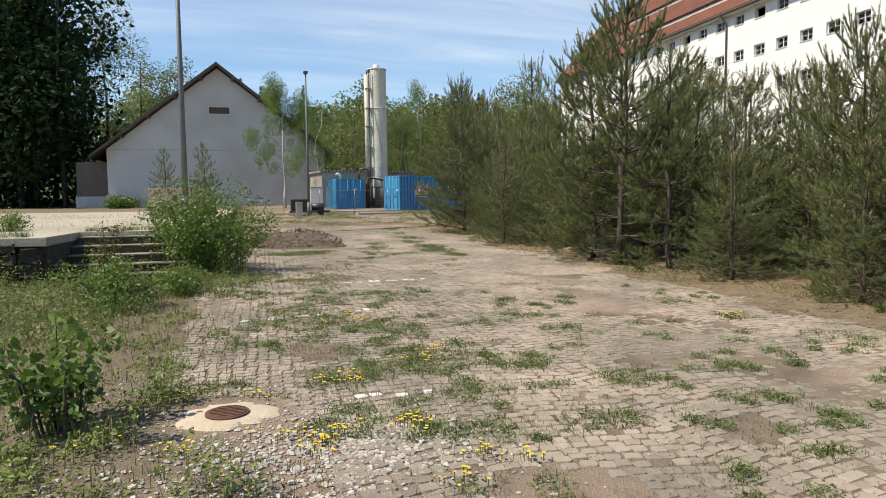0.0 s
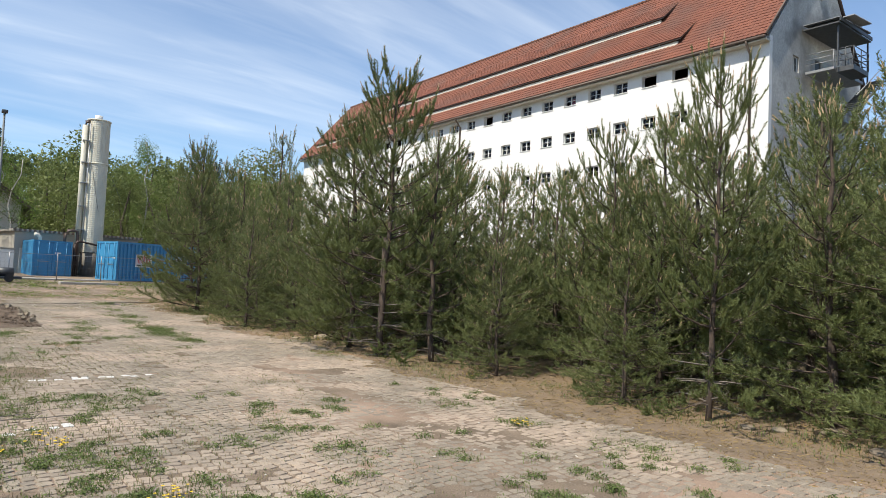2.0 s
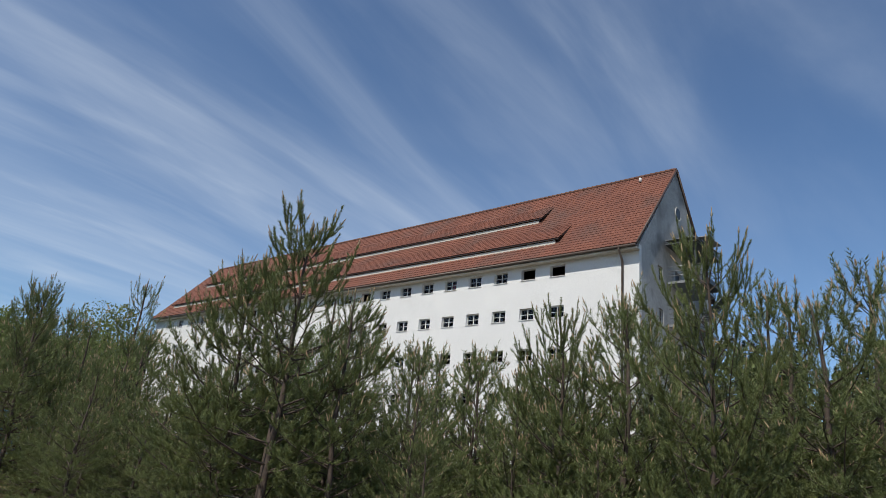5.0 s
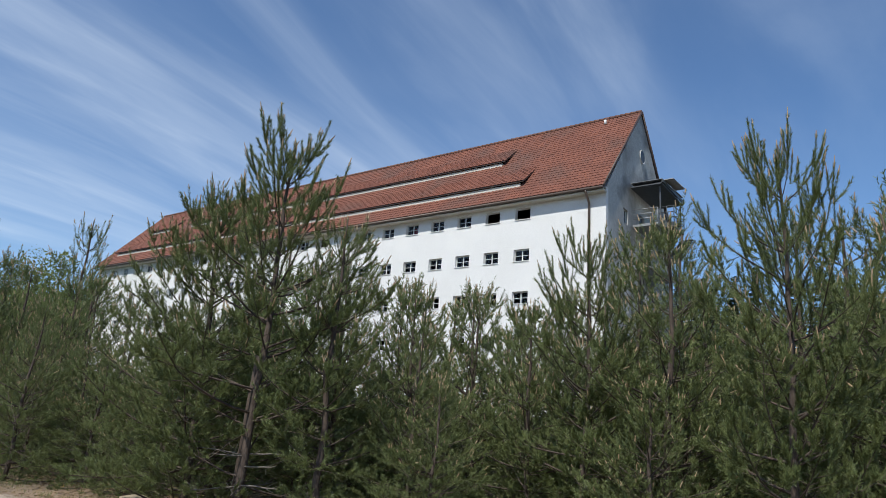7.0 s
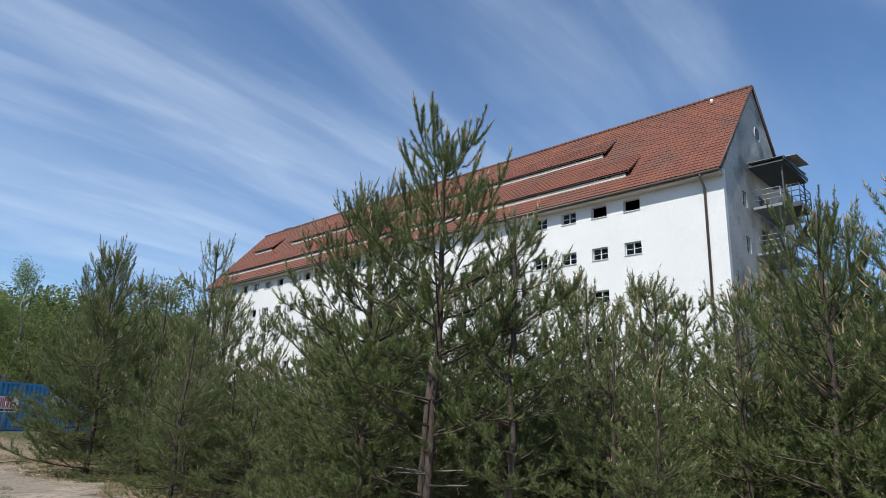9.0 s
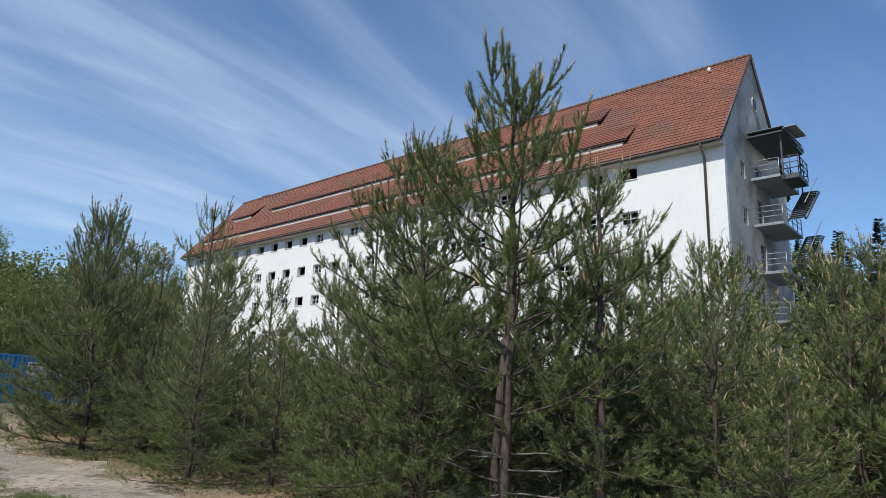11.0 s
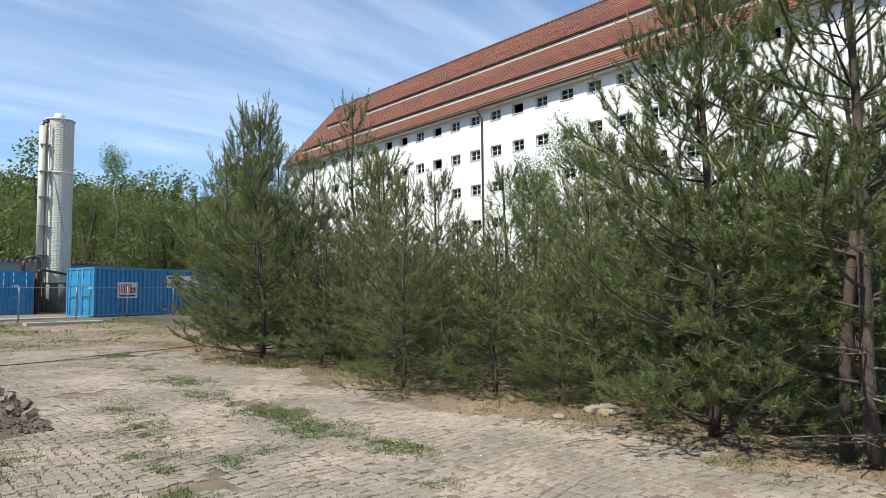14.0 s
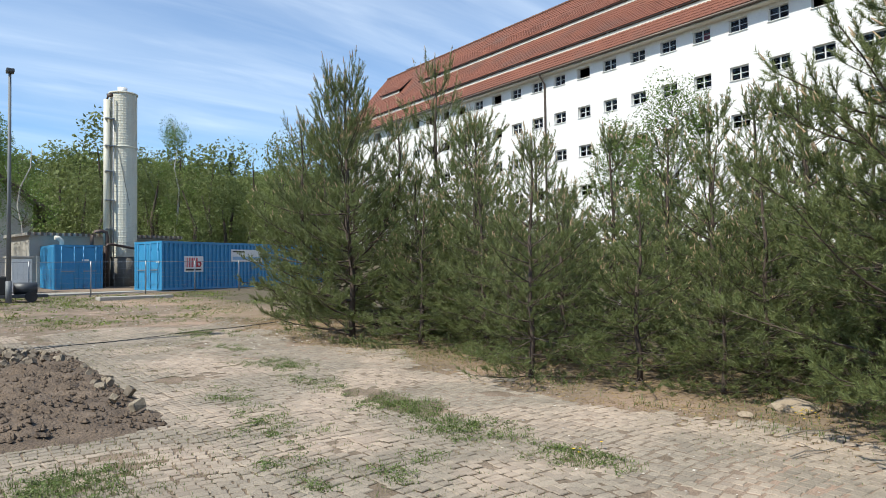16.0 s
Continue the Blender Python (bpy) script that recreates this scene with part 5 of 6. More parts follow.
    t = thing("birch_tree", label, "tree", pose(x, y, ground_z(x, y) - 0.05 if z is None else z), "birches")
    pts = [(rng.normal() * 0.05 * i, rng.normal() * 0.05 * i, h * i / 7) for i in range(8)]
    part("trunk", (tube(pts, [0.09 * (1 - i / 8) + 0.01 for i in range(8)], 8), "birch_bark"), t, "white birch trunk")
    lb, blobs = bmesh.new(), []
    for k in range(26):
        f = 0.22 + 0.74 * rng.random()
        a = rng.random() * math.tau
        ln = r * (1.15 - f) * (0.7 + 0.6 * rng.random()) + 0.25
        b = Vector((0, 0, h * f))
        e = b + Vector((math.cos(a) * ln, math.sin(a) * ln, ln * 0.7))
        tube([b, (b + e) / 2 + Vector((0, 0, 0.1)), e], [0.02, 0.012, 0.004], 4, lb, False)
        s = 0.22 + 0.28 * r * rng.random()
        blobs.append((tuple(e), (s, s, s * 1.2)))
        blobs.append((tuple((b + e) / 2 + Vector((0, 0, -0.1))), (s * 0.9, s * 0.9, s)))
        blobs.append((tuple(e + Vector((0, 0, -0.45))), (s * 0.5, s * 0.5, s * 1.2)))
    tagged(part("branchwork", (lb, "bark"), t), kind="stuff")
    part("crown", fast_mesh("crown", leaf_cloud(rng, blobs, leaves, size, 0.2), 4, "leaf"), t)


birch("slender birch with fresh light leaves before the barn", 1.9, 57.0, 10.2, 3.0, 20000, 51, 0.05)
birch("slender birch with fresh light leaves by the shed", 5.0, 61.5, 8.5, 2.2, 7000, 52, 0.05)
birch("tall birch standing above the wood edge", 15.5, 66, 12.2, 2.0, 6500, 53, 0.055)
birch("tall birch standing above the wood edge", 4.6, 74, 11.8, 2.0, 5500, 54, 0.055)
birch("young birch among the pines", 18.6, 26.8, 6.3, 1.2, 10000, 55, 0.032)
birch("young birch among the pines", 17.6, 24.1, 6.7, 1.4, 11000, 56, 0.032)


def shrub(name, label, x, y, h, r, leaves, seed, size, z=None, stems=14, mat="leaf"):
    rng = np.random.default_rng(seed)
    t = thing(name, label, "shrub", pose(x, y, (ground_z(x, y) if z is None else z) - 0.02))
    lb, blobs = bmesh.new(), []
    for k in range(stems):
        a, q = rng.random() * math.tau, r * rng.random() ** 0.6
        e = Vector((math.cos(a) * q, math.sin(a) * q, h * (0.55 + 0.5 * rng.random()) * (1.05 - 0.35 * q / r)))
        tube([(0.12 * math.cos(a), 0.12 * math.sin(a), 0), e * 0.5 + Vector((0, 0, 0.08)), e], [0.012, 0.009, 0.003], 4, lb, False)
        for f in (0.45, 0.7, 0.95):
            s = r * 0.24 * (1.15 - 0.35 * f) + 0.03
            blobs.append((tuple(e * f), (s, s, s * 1.1)))
    tagged(part("stemwork", (lb, "bark"), t), kind="stuff")
    part("foliage", fast_mesh("foliage", leaf_cloud(rng, blobs, leaves, size, 0.2, size > 0.032), 6 if size > 0.032 else 4, mat), t)


shrub("leafy_bush", "round light green leafy bush beside the stairs", -1.3, 15.1, 2.0, 1.5, 16000, 61, 0.032, stems=36)
shrub("sapling", "young poplar sapling with broad green leaves", -1.38, 4.95, 0.98, 0.5, 900, 62, 0.033, stems=9)
shrub("sapling", "thin reddish-green sapling in front of the stairs", -2.75, 13.3, 1.7, 0.32, 520, 63, 0.028, stems=5, mat="red_leaf")
shrub("leafy_bush", "low leafy bush at the weedy edge", -2.2, 10.6, 0.75, 0.9, 3600, 64, 0.024)
shrub("leafy_bush", "low spreading leafy bush among the weeds", -1.35, 11.6, 0.55, 0.6, 2200, 67, 0.022)
shrub("sapling", "yellowish young sapling beside the bush", -0.55, 14.0, 1.15, 0.4, 700, 68, 0.028, stems=7)
shrub("leafy_bush", "low leafy bush growing on the yard edge", -5.6, 17.0, 0.45, 0.6, 1500, 65, 0.024, z=1.04)
plant_pine(open_a, -7.6, 58.0, 0.85, "small dark pine before the barn wall", 30, 1.0).location.z = 1.0
plant_pine(back_a, -4.6, 59.0, 0.95, "small dark pine before the barn wall", 130, 0.75).location.z = 1.0
shrub("leafy_bush", "green bush at the foot of the barn wall", -11.5, 61.5, 1.5, 1.8, 1800, 66, 0.09, z=1.0)


# ---- small growth on the ground ----
def blades(spots, seed, lo, hi, width, mat, name, label, bend=0.6, level=None):
    """Grass: bent two-piece blades at (x, y) spots."""
    rng = np.random.default_rng(seed)
    p = np.array([(x, y, (ground_z(x, y) if level is None else level) - 0.005) for x, y in spots if growable(x, y)])
    n = len(p)
    az = rng.random(n) * math.tau
    h = lo + (hi - lo) * rng.random((n, 1)) ** 1.6
    out = np.stack([np.cos(az), np.sin(az), np.zeros(n)], 1)
    side = np.stack([-np.sin(az), np.cos(az), np.zeros(n)], 1) * width
    mid = p + out * h * 0.25 * bend + np.array([0, 0, 1.0]) * h * 0.6
    tip = p + out * h * bend * (0.5 + 0.7 * rng.random((n, 1))) + np.array([0, 0, 1.0]) * h * (0.75 + 0.25 * rng.random((n, 1)))
    low = np.stack([p - side, p + side, mid + side * 0.7, mid - side * 0.7], 1)
    high = np.stack([mid - side * 0.7, mid + side * 0.7, tip + side * 0.1, tip - side * 0.1], 1)
    quad = np.concatenate([low, high], 1).reshape(-1, 3)
    ob = new(name, fast_mesh(name, quad, 4, mat))
    return tagged(ob, label, "grass", kind="stuff")


def fallen(spots, seed, length, width, mat, name, label):
    """Needles and straws lying on the earth."""
    rng = np.random.default_rng(seed)
    p = np.array([(x, y, ground_z(x, y) + 0.004) for x, y in spots if growable(x, y)])
    n = len(p)
    d = unit(np.stack([rng.normal(size=n), rng.normal(size=n), 0.18 * rng.normal(size=n)], 1))
    s = unit(np.cross(d, np.array([0, 0, 1.0]) + 0.4 * rng.normal(size=(n, 3)))) * width
    h = d * length * (0.5 + rng.random((n, 1)))
    quad = np.stack([p - h - s, p - h + s, p + h + s, p + h - s], 1).reshape(-1, 3)
    return tagged(new(name, fast_mesh(name, quad, 4, mat)), label, "litter", kind="stuff")


PATCHES = [  # x, y, radius across, radius along, blades
    (4.95, 16.9, 0.3, 0.5, 1700), (4.8, 18.3, 0.42, 0.8, 3600), (4.95, 19.7, 0.4, 0.7, 3000), (4.8, 21.6, 0.32, 0.9, 1300), (5.1, 23.6, 0.45, 0.9, 2300), (5.2, 26.0, 0.4, 1.0, 1100), (5.7, 29.0, 0.8, 1.2, 3000),
    (1.3, 18.9, 0.55, 0.5, 4200), (0.6, 18.4, 0.5, 0.5, 2600), (3.4, 17.6, 0.25, 0.3, 700), (2.8, 17.7, 0.15, 0.2, 400), (3.5, 21.4, 0.35, 0.9, 1300), (3.2, 19.6, 0.4, 0.6, 900),
    (0.9, 6.0, 0.35, 0.3, 900), (1.6, 6.4, 0.45, 0.3, 1100), (0.5, 4.6, 0.5, 0.3, 1300), (1.3, 4.3, 0.4, 0.25, 1100), (2.3, 4.2, 0.25, 0.2, 700), (2.5, 5.9, 0.3, 0.25, 700),
    (3.0, 5.2, 0.2, 0.2, 450), (3.5, 7.2, 0.25, 0.3, 600), (3.3, 8.4, 0.25, 0.35, 500), (4.2, 5.2, 0.25, 0.2, 450), (3.6, 9.6, 0.2, 0.3, 350), (5.9, 7.3, 0.3, 0.25, 600), (6.2, 5.6, 0.35, 0.25, 450),
    (3.9, 4.2, 0.2, 0.15, 350), (1.2, 8.2, 0.6, 0.5, 900), (0.4, 9.4, 0.7, 0.7, 1200), (1.9, 10.4, 0.5, 0.5, 500), (0.6, 12.6, 0.8, 1.0, 1500), (1.6, 15.2, 0.9, 1.2, 1500), (0.6, 18.6, 0.9, 1.6, 2400),
    (2.9, 18.4, 0.3, 0.5, 600), (3.3, 20.2, 0.3, 0.8, 800), (2.6, 16.8, 0.5, 0.4, 800), (3.9, 17.8, 0.2, 0.2, 350), (4.4, 15.6, 0.15, 0.15, 250), (6.3, 34, 1.0, 1.4, 1800), (3.2, 34, 0.9, 2.5, 2600), (8.2, 36, 1.2, 1.5, 1800),
    (1.2, 38, 1.5, 3.5, 4200), (3.4, 42.5, 1.8, 1.8, 3200), (9.5, 44, 2.5, 1.5, 2600), (6.3, 6.0, 0.4, 0.3, 500), (6.0, 8.6, 0.4, 0.4, 500), (7.0, 14.2, 0.5, 0.6, 700),
]
rng = np.random.default_rng(70)
for _ in range(330):
    x, y = 0.9 + 6.0 * rng.random() ** 1.25, -1.0 + 12.5 * rng.random()
    if noise.noise((x * 0.7, y * 0.5, 61)) > -0.05 + 0.05 * (y - 8) + 0.1 * max(0.0, x - 3.4):
        PATCHES.append((x, y, 0.03 + 0.07 * rng.random(), 0.03 + 0.06 * rng.random(), 60 + int(110 * rng.random())))
for _ in range(260):
    x, y = -0.7 + 3.4 * rng.random(), 4.6 + 9.5 * rng.random()
    if noise.noise((x * 0.9, y * 0.7, 81)) > 0.0 + 0.12 * (x - 1.4):
        PATCHES.append((x, y, 0.08 + 0.14 * rng.random(), 0.06 + 0.12 * rng.random(), 90 + int(150 * rng.random())))
rng = np.random.default_rng(71)
spots = []
for x, y, rx, ry, n in PATCHES:
    centres = rng.normal(size=(max(3, n // 70), 2)) * (rx * 0.6, ry * 0.6) + (x, y)
    pick = centres[rng.integers(0, len(centres), n)]
    spots += [tuple(q) for q in (pick + rng.normal(size=(n, 2)) * 0.065)[:int(n * 0.54)]]
blades(spots, 72, 0.015, 0.075, 0.003, "grass", "grass_tufts", "low green grass tufts growing between the setts")
spots = [(0.4 - 7.4 * rng.random() ** 1.4, 14.0 - 12.4 * rng.random() ** 1.15) for _ in range(12000)]
spots += [(-10 + 10.4 * rng.random(), -3.4 + 16.8 * rng.random()) for _ in range(15000)]


def weedy(x, y):
    """How thickly weeds stand: thick by the yard wall and the bush, broken by bare gravel near the manhole."""
    edge = smooth01(-11.5, -7, x + 1.2 * noise.noise((x * 0.6, y * 0.6, 31))) * smooth01(-3.6, 0, y + noise.noise((x * 0.6, y * 0.6, 32)))
    rim = 0.15 + 1.1 * noise.noise((x * 0.8, y * 0.8, 1)) - 0.9 * smooth01(5.5, 8.5, y) * (1 - smooth01(11.5, 13, y))
    inside = smooth01(0.0, 0.9, rim - x)
    broken = noise.noise((x * 1.2, y * 1.2, 7)) + 0.6 * noise.noise((x * 3.1, y * 3.1, 17))
    thick = smooth01(-1.6, -3.4, x) if x < -1.6 else 0.0
    if -3.7 < x < -1.9 and 12.4 < y < 14.2:
        inside *= 0.25
    return edge * inside * (1.0 if broken > -0.06 - 0.6 * max(thick, smooth01(8.5, 11.5, y) * smooth01(-0.4, -1.4, x)) else 0.06)


spots = [(x, y) for x, y in spots if rng.random() < weedy(x, y)]
blades(spots, 73, 0.03, 0.24, 0.0035, "grass", "weedy_grass", "tall mixed green weeds along the yard wall")
blades(spots[::4], 74, 0.08, 0.38, 0.0025, "dry_grass", "dry_grass_stalks", "dry straw-coloured grass stalks among the weeds")
thatch = [(-5.0 + 7.6 * rng.random(), 2.6 + 11 * rng.random()) for _ in range(26000)]
thatch = [(x, y) for x, y in thatch if noise.noise((x * 1.1, y * 1.1, 27)) > -0.2 + 0.16 * max(0.0, x) and x < 1.9 + noise.noise((x, y, 3))]
blades(thatch, 89, 0.02, 0.12, 0.0022, "dry_grass", "dry_thatch", "low dry straw-coloured grass between gravel and weeds", 0.9)
clumps = [(7.1 + 2.4 * rng.random(), 3 + 29 * rng.random()) for _ in range(900)]
clumps = [(x + 0.5 * noise.noise((0, y * 0.5, 3)), y) for x, y in clumps if noise.noise((x * 0.5, y * 0.35, 5)) > -0.08]
spots = [(x + rng.normal() * 0.11, y + rng.normal() * 0.13) for x, y in clumps for _ in range(17)]
blades(spots, 75, 0.02, 0.12, 0.0035, "grass", "verge_grass", "green grass along the foot of the pines", 1.0)
spots = [(6.6 + 3.6 * rng.random(), 3 + 29 * rng.random()) for _ in range(76000)]
fallen(spots[:46000], 76, 0.032, 0.0032, "litter", "needle_litter", "fallen brown needles and dry grass by the pines")
spots = [(x, y) for x, y in spots[46000:] if noise.noise((x * 0.7, y * 0.4, 15)) > -0.1]
blades(spots[:7000], 84, 0.02, 0.07, 0.0025, "dry_grass", "dry_verge_grass", "dry straw-coloured grass by the pines", 0.8)
spots = [(-0.5 + 7.5 * rng.random(), -2.5 + 36 * rng.random() ** 1.15) for _ in range(34000)]
spots = [(x, y) for x, y in spots if noise.noise((x * 0.5, y * 0.35, 11)) > 0.0 + 0.07 * (x - 2.5)]
extra = [(0.6 + 4.2 * rng.random(), 11 + 17 * rng.random()) for _ in range(26000)]
spots += [(x, y) for x, y in extra if noise.noise((x * 0.9, y * 0.6, 71)) + 0.4 * noise.noise((x * 3, y * 3, 72)) > 0.0 + 0.08 * (x - 2.4)]
blades([(x + 0.05 * rng.normal(), y + 0.05 * rng.normal()) for x, y in spots], 80, 0.015, 0.06, 0.0025, "dry_grass", "dry_joint_grass", "short straw-coloured grass in the paving joints")
far = [(0.2 + 12 * rng.random(), 32 + 16 * rng.random()) for _ in range(30000)]
far = [(x, y) for x, y in far if noise.noise((x * 0.4, y * 0.3, 41)) + 0.5 * noise.noise((x * 1.5, y * 1.2, 42)) > 0.0]
blades(far[::2], 87, 0.02, 0.09, 0.005, "dry_grass", "dry_far_grass", "dry grass on the gravel before the containers")
blades(far[1::2], 88, 0.02, 0.08, 0.005, "grass", "sparse_far_grass", "sparse green grass on the gravel before the containers")
tuft = [(0.2 + 4.6 * rng.random() ** 1.2, 3.0 + 10 * rng.random()) for _ in range(1500)]
tuft = [(x, y) for x, y in tuft if noise.noise((x * 0.8, y * 0.6, 63)) > -0.12 + 0.14 * max(0.0, x - 2.2)]
tuft = [(x + 0.028 * rng.normal(), y + 0.028 * rng.normal()) for x, y in tuft for _ in range(13)]
blades(tuft[::2], 91, 0.015, 0.06, 0.0022, "grass", "joint_tufts", "small green tufts in the joints of the paving", 0.9)
blades(tuft[1::2], 92, 0.015, 0.07, 0.0022, "dry_grass", "dry_joint_tufts", "small brown dry tufts in the joints of the paving", 0.9)
blades(spots, 77, 0.01, 0.05, 0.003, "grass", "joint_grass", "short sparse grass in the joints of the paving")


def herbs(spots, seed, lift, size, name, label, mat="grass", rise=0.3):
    """Broad small leaves of low herbs around spots (x, y, spread, height, leaves)."""
    rng = np.random.default_rng(seed)
    pos = []
    for x, y, s, h, n in spots:
        p = rng.normal(size=(n, 3)) * (s * 0.5, s * 0.5, 0) + (x, y, 0)
        for q in p:
            q[2] = ground_z(q[0], q[1]) + lift + h * rng.random()
        pos.append(p)
    pos = np.array([q for q in np.concatenate(pos) if growable(q[0], q[1])])
    n = len(pos)
    nrm = unit(rng.normal(size=(n, 3)) * 0.5 + np.array([0, 0, 1.0]))
    a = unit(np.cross(nrm, rng.normal(size=(n, 3))) + np.array([0, 0, rise]))
    b = unit(np.cross(nrm, a))
    s = size * (0.5 + rng.random((n, 1)))
    quad = np.stack([pos - a * s, pos - b * s * 0.42, pos + a * s, pos + b * s * 0.42 + nrm * s * 0.15], 1).reshape(-1, 3)
    return tagged(new(name, fast_mesh(name, quad, 4, mat)), label, "weeds", kind="stuff")


rng = np.random.default_rng(77)
spots = []
for k in range(150):
    x = -9.5 + 7.4 * rng.random()
    y = (13.75 if x < -3.9 else 15.95) + 1.6 * rng.random() ** 3
    spots += [(x + rng.normal() * 0.09, max(y + rng.normal() * 0.05, 13.68 if x < -3.95 else 15.88)) for _ in range(28)]
for line_y in (19.5, 24.0, 31.0, 38.5):
    spots += [(-26 + 23 * rng.random(), line_y + rng.normal() * 0.05) for _ in range(900)]
blades([q for q in spots if not (-4.2 < q[0] < -3.75 and q[1] < 16)], 85, 0.02, 0.16, 0.004, "grass", "yard_edge_grass", "grass tufts growing along the edge of the yard", 0.6, 1.03)
rng = np.random.default_rng(78)
weeds = []
while len(weeds) < 1150:
    x, y = (0.8 - 7.6 * rng.random() ** 1.5, 14.5 - 12.8 * rng.random() ** 1.15) if len(weeds) < 800 else (-9.5 + 9.5 * rng.random(), -3 + 16.2 * rng.random())
    if rng.random() < weedy(x, y):
        tall_here = smooth01(-1.2, -2.6, x) * smooth01(6.5, 9.5, y)
        weeds.append((x, y, 0.12 + 0.16 * rng.random(), (0.05 + 0.26 * rng.random() ** 1.6) * (1 + 1.1 * tall_here), 84))
herbs(weeds, 79, 0.01, 0.021, "leafy_weeds", "leafy green weeds along the yard wall", "weed")
herbs([(x, y, 0.22, 0.07, 16) for x, y in clumps[::2]], 83, 0.008, 0.012, "verge_weeds", "low green weeds along the foot of the pines", "weed")
far = [(0.4 + 12 * rng.random(), 33 + 14.5 * rng.random()) for _ in range(240)]
far = [(x, y, 0.5, 0.08, 34) for x, y in far if noise.noise((x * 0.35, y * 0.35, 8)) > -0.05 or y > 44.5 and y < 47]
herbs(far, 86, 0.01, 0.04, "far_weeds", "green weeds on the gravel before the containers", "weed")
low = [(x + rng.normal() * rx * 0.5, y + rng.normal() * ry * 0.5, 0.09, 0.04, 40) for x, y, rx, ry, n in PATCHES for _ in range(max(3, n // 70))]
while len(low) < 1500:
    x, y = -0.6 + 7.4 * rng.random(), 3.2 + 24 * rng.random()
    if rng.random() < 0.9 - 0.13 * x or noise.noise((x * 0.9, y * 0.5, 21)) > 0.25:
        low.append((x, y, 0.04 + 0.08 * rng.random(), 0.03, 14))
herbs(low, 82, 0.006, 0.0125, "rosette_weeds", "low green rosette weeds between the setts")


def flowers():
    rng = np.random.default_rng(81)
    quads, stems = [], []
    for x, y, s, n in ((0.55, 5.7, 0.25, 26), (1.5, 6.3, 0.35, 26), (0.25, 4.3, 0.3, 24), (0.95, 4.55, 0.35, 26), (-0.5, 5.6, 0.4, 16), (-1.2, 4.2, 0.5, 16), (1.2, 8.6, 0.6, 26), (0.4, 9.2, 0.6, 14), (5.95, 7.3, 0.15, 14), (1.3, 3.9, 0.5, 18), (8.1, 16.5, 0.4, 8), (8.0, 18.4, 0.5, 8), (5.2, 17.0, 0.2, 3), (-2.2, 9, 0.9, 10), (7.8, 10.5, 0.4, 8)):
        hubs = [(x + rng.normal() * s * 0.6, y + rng.normal() * s * 0.5) for _ in range(max(2, n // 6))]
        for q in range(int(n * 1.7)):
            hx, hy = hubs[q % len(hubs)]
            px, py = hx + rng.normal() * 0.07, hy + rng.normal() * 0.06
            z = ground_z(px, py) + 0.025 + 0.06 * rng.random()
            r = 0.008 + 0.008 * rng.random()
            for k in range(6):
                a0, a1 = k * math.tau / 6, (k + 1) * math.tau / 6
                quads.append(((px, py, z), (px + r * math.cos(a0), py + r * math.sin(a0), z + 0.006), (px + 1.15 * r * math.cos((a0 + a1) / 2), py + 1.15 * r * math.sin((a0 + a1) / 2), z + 0.004), (px + r * math.cos(a1), py + r * math.sin(a1), z + 0.006)))
            stems.append(((px - 0.002, py, z - 0.08), (px + 0.002, py, z - 0.08), (px + 0.002, py, z), (px - 0.002, py, z)))
    ob = thing("dandelions", "yellow dandelions flowering among the grass tufts", "flowers", kind="stuff")
    part("petals", fast_mesh("petals", np.array(quads).reshape(-1, 3), 4, "yellow"), ob)
    part("stems", fast_mesh("stems", np.array(stems).reshape(-1, 3), 4, "grass"), ob)


flowers()


# ---- loose things on the ground ----
cover_z = base_z(-0.28, 5.2) - 0.058
man = thing("manhole", "round rusty manhole cover set in a pale sand patch", "manhole", pose(-0.3, 5.1, cover_z + 0.046))
man.scale = (0.6, 0.6, 0.6)
vs = [(0, 0, 0.055)]
n = 40
for ring, (r, z) in enumerate(((0.34, 0.050), (0.5, 0.040), (0.60, 0.0))):
    for k in range(n):
        q = r * (1 + (0.34 if ring else 0.02) * noise.noise((math.cos(k * math.tau / n) * 2.6, math.sin(k * math.tau / n) * 2.6, 3)))
        vs.append((q * 1.12 * math.cos(k * math.tau / n), q * 0.9 * math.sin(k * math.tau / n), z))
fs = [(0, 1 + k, 1 + (k + 1) % n) for k in range(n)]
for ring in range(2):
    fs += [(1 + ring * n + k, 1 + (ring + 1) * n + k, 1 + (ring + 1) * n + (k + 1) % n, 1 + ring * n + (k + 1) % n) for k in range(n)]
part("sand_bed", mesh_of("sand_bed", vs, fs, "sand", True), man, "pale sand bed")
cov = part("cover", (tube([(0, 0, 0.05), (0, 0, 0.085)], 0.235, 28), "rust"), man, "rusty cast-iron cover")
part("rim", (tube([(0, 0, 0.05), (0, 0, 0.075)], 0.265, 28), "rust"), man)
for k in range(-3, 4):
    w = math.sqrt(0.21 ** 2 - (0.06 * k) ** 2)
    part("rib", (box(-w, 0.06 * k - 0.012, 0.0855, w, 0.06 * k + 0.012, 0.093), "rust"), cov)


def soil_heap():
    h = thing("soil_heap", "heap of dug-up brown soil with loose setts on top", "soil heap", pose(1.15, 24.0, 0.22))
    vs, fs, nx, ny = [], [], 46, 70
    for j in range(ny + 1):
        for i in range(nx + 1):
            x, y = -1.9 + 3.4 * i / nx, -4.0 + 8.0 * j / ny
            e = max(0, 1 - (x / 1.45) ** 2 * (1 if x > 0 else 0.7)) ** 0.6 * max(0, 1 - (y / 3.8) ** 2) ** 0.5
            lump = noise.noise((x * 2.2, y * 2.2, 1)) * 0.12 + noise.noise((x * 6, y * 6, 2)) * 0.12 + noise.noise((x * 14, y * 14, 2)) * 0.03
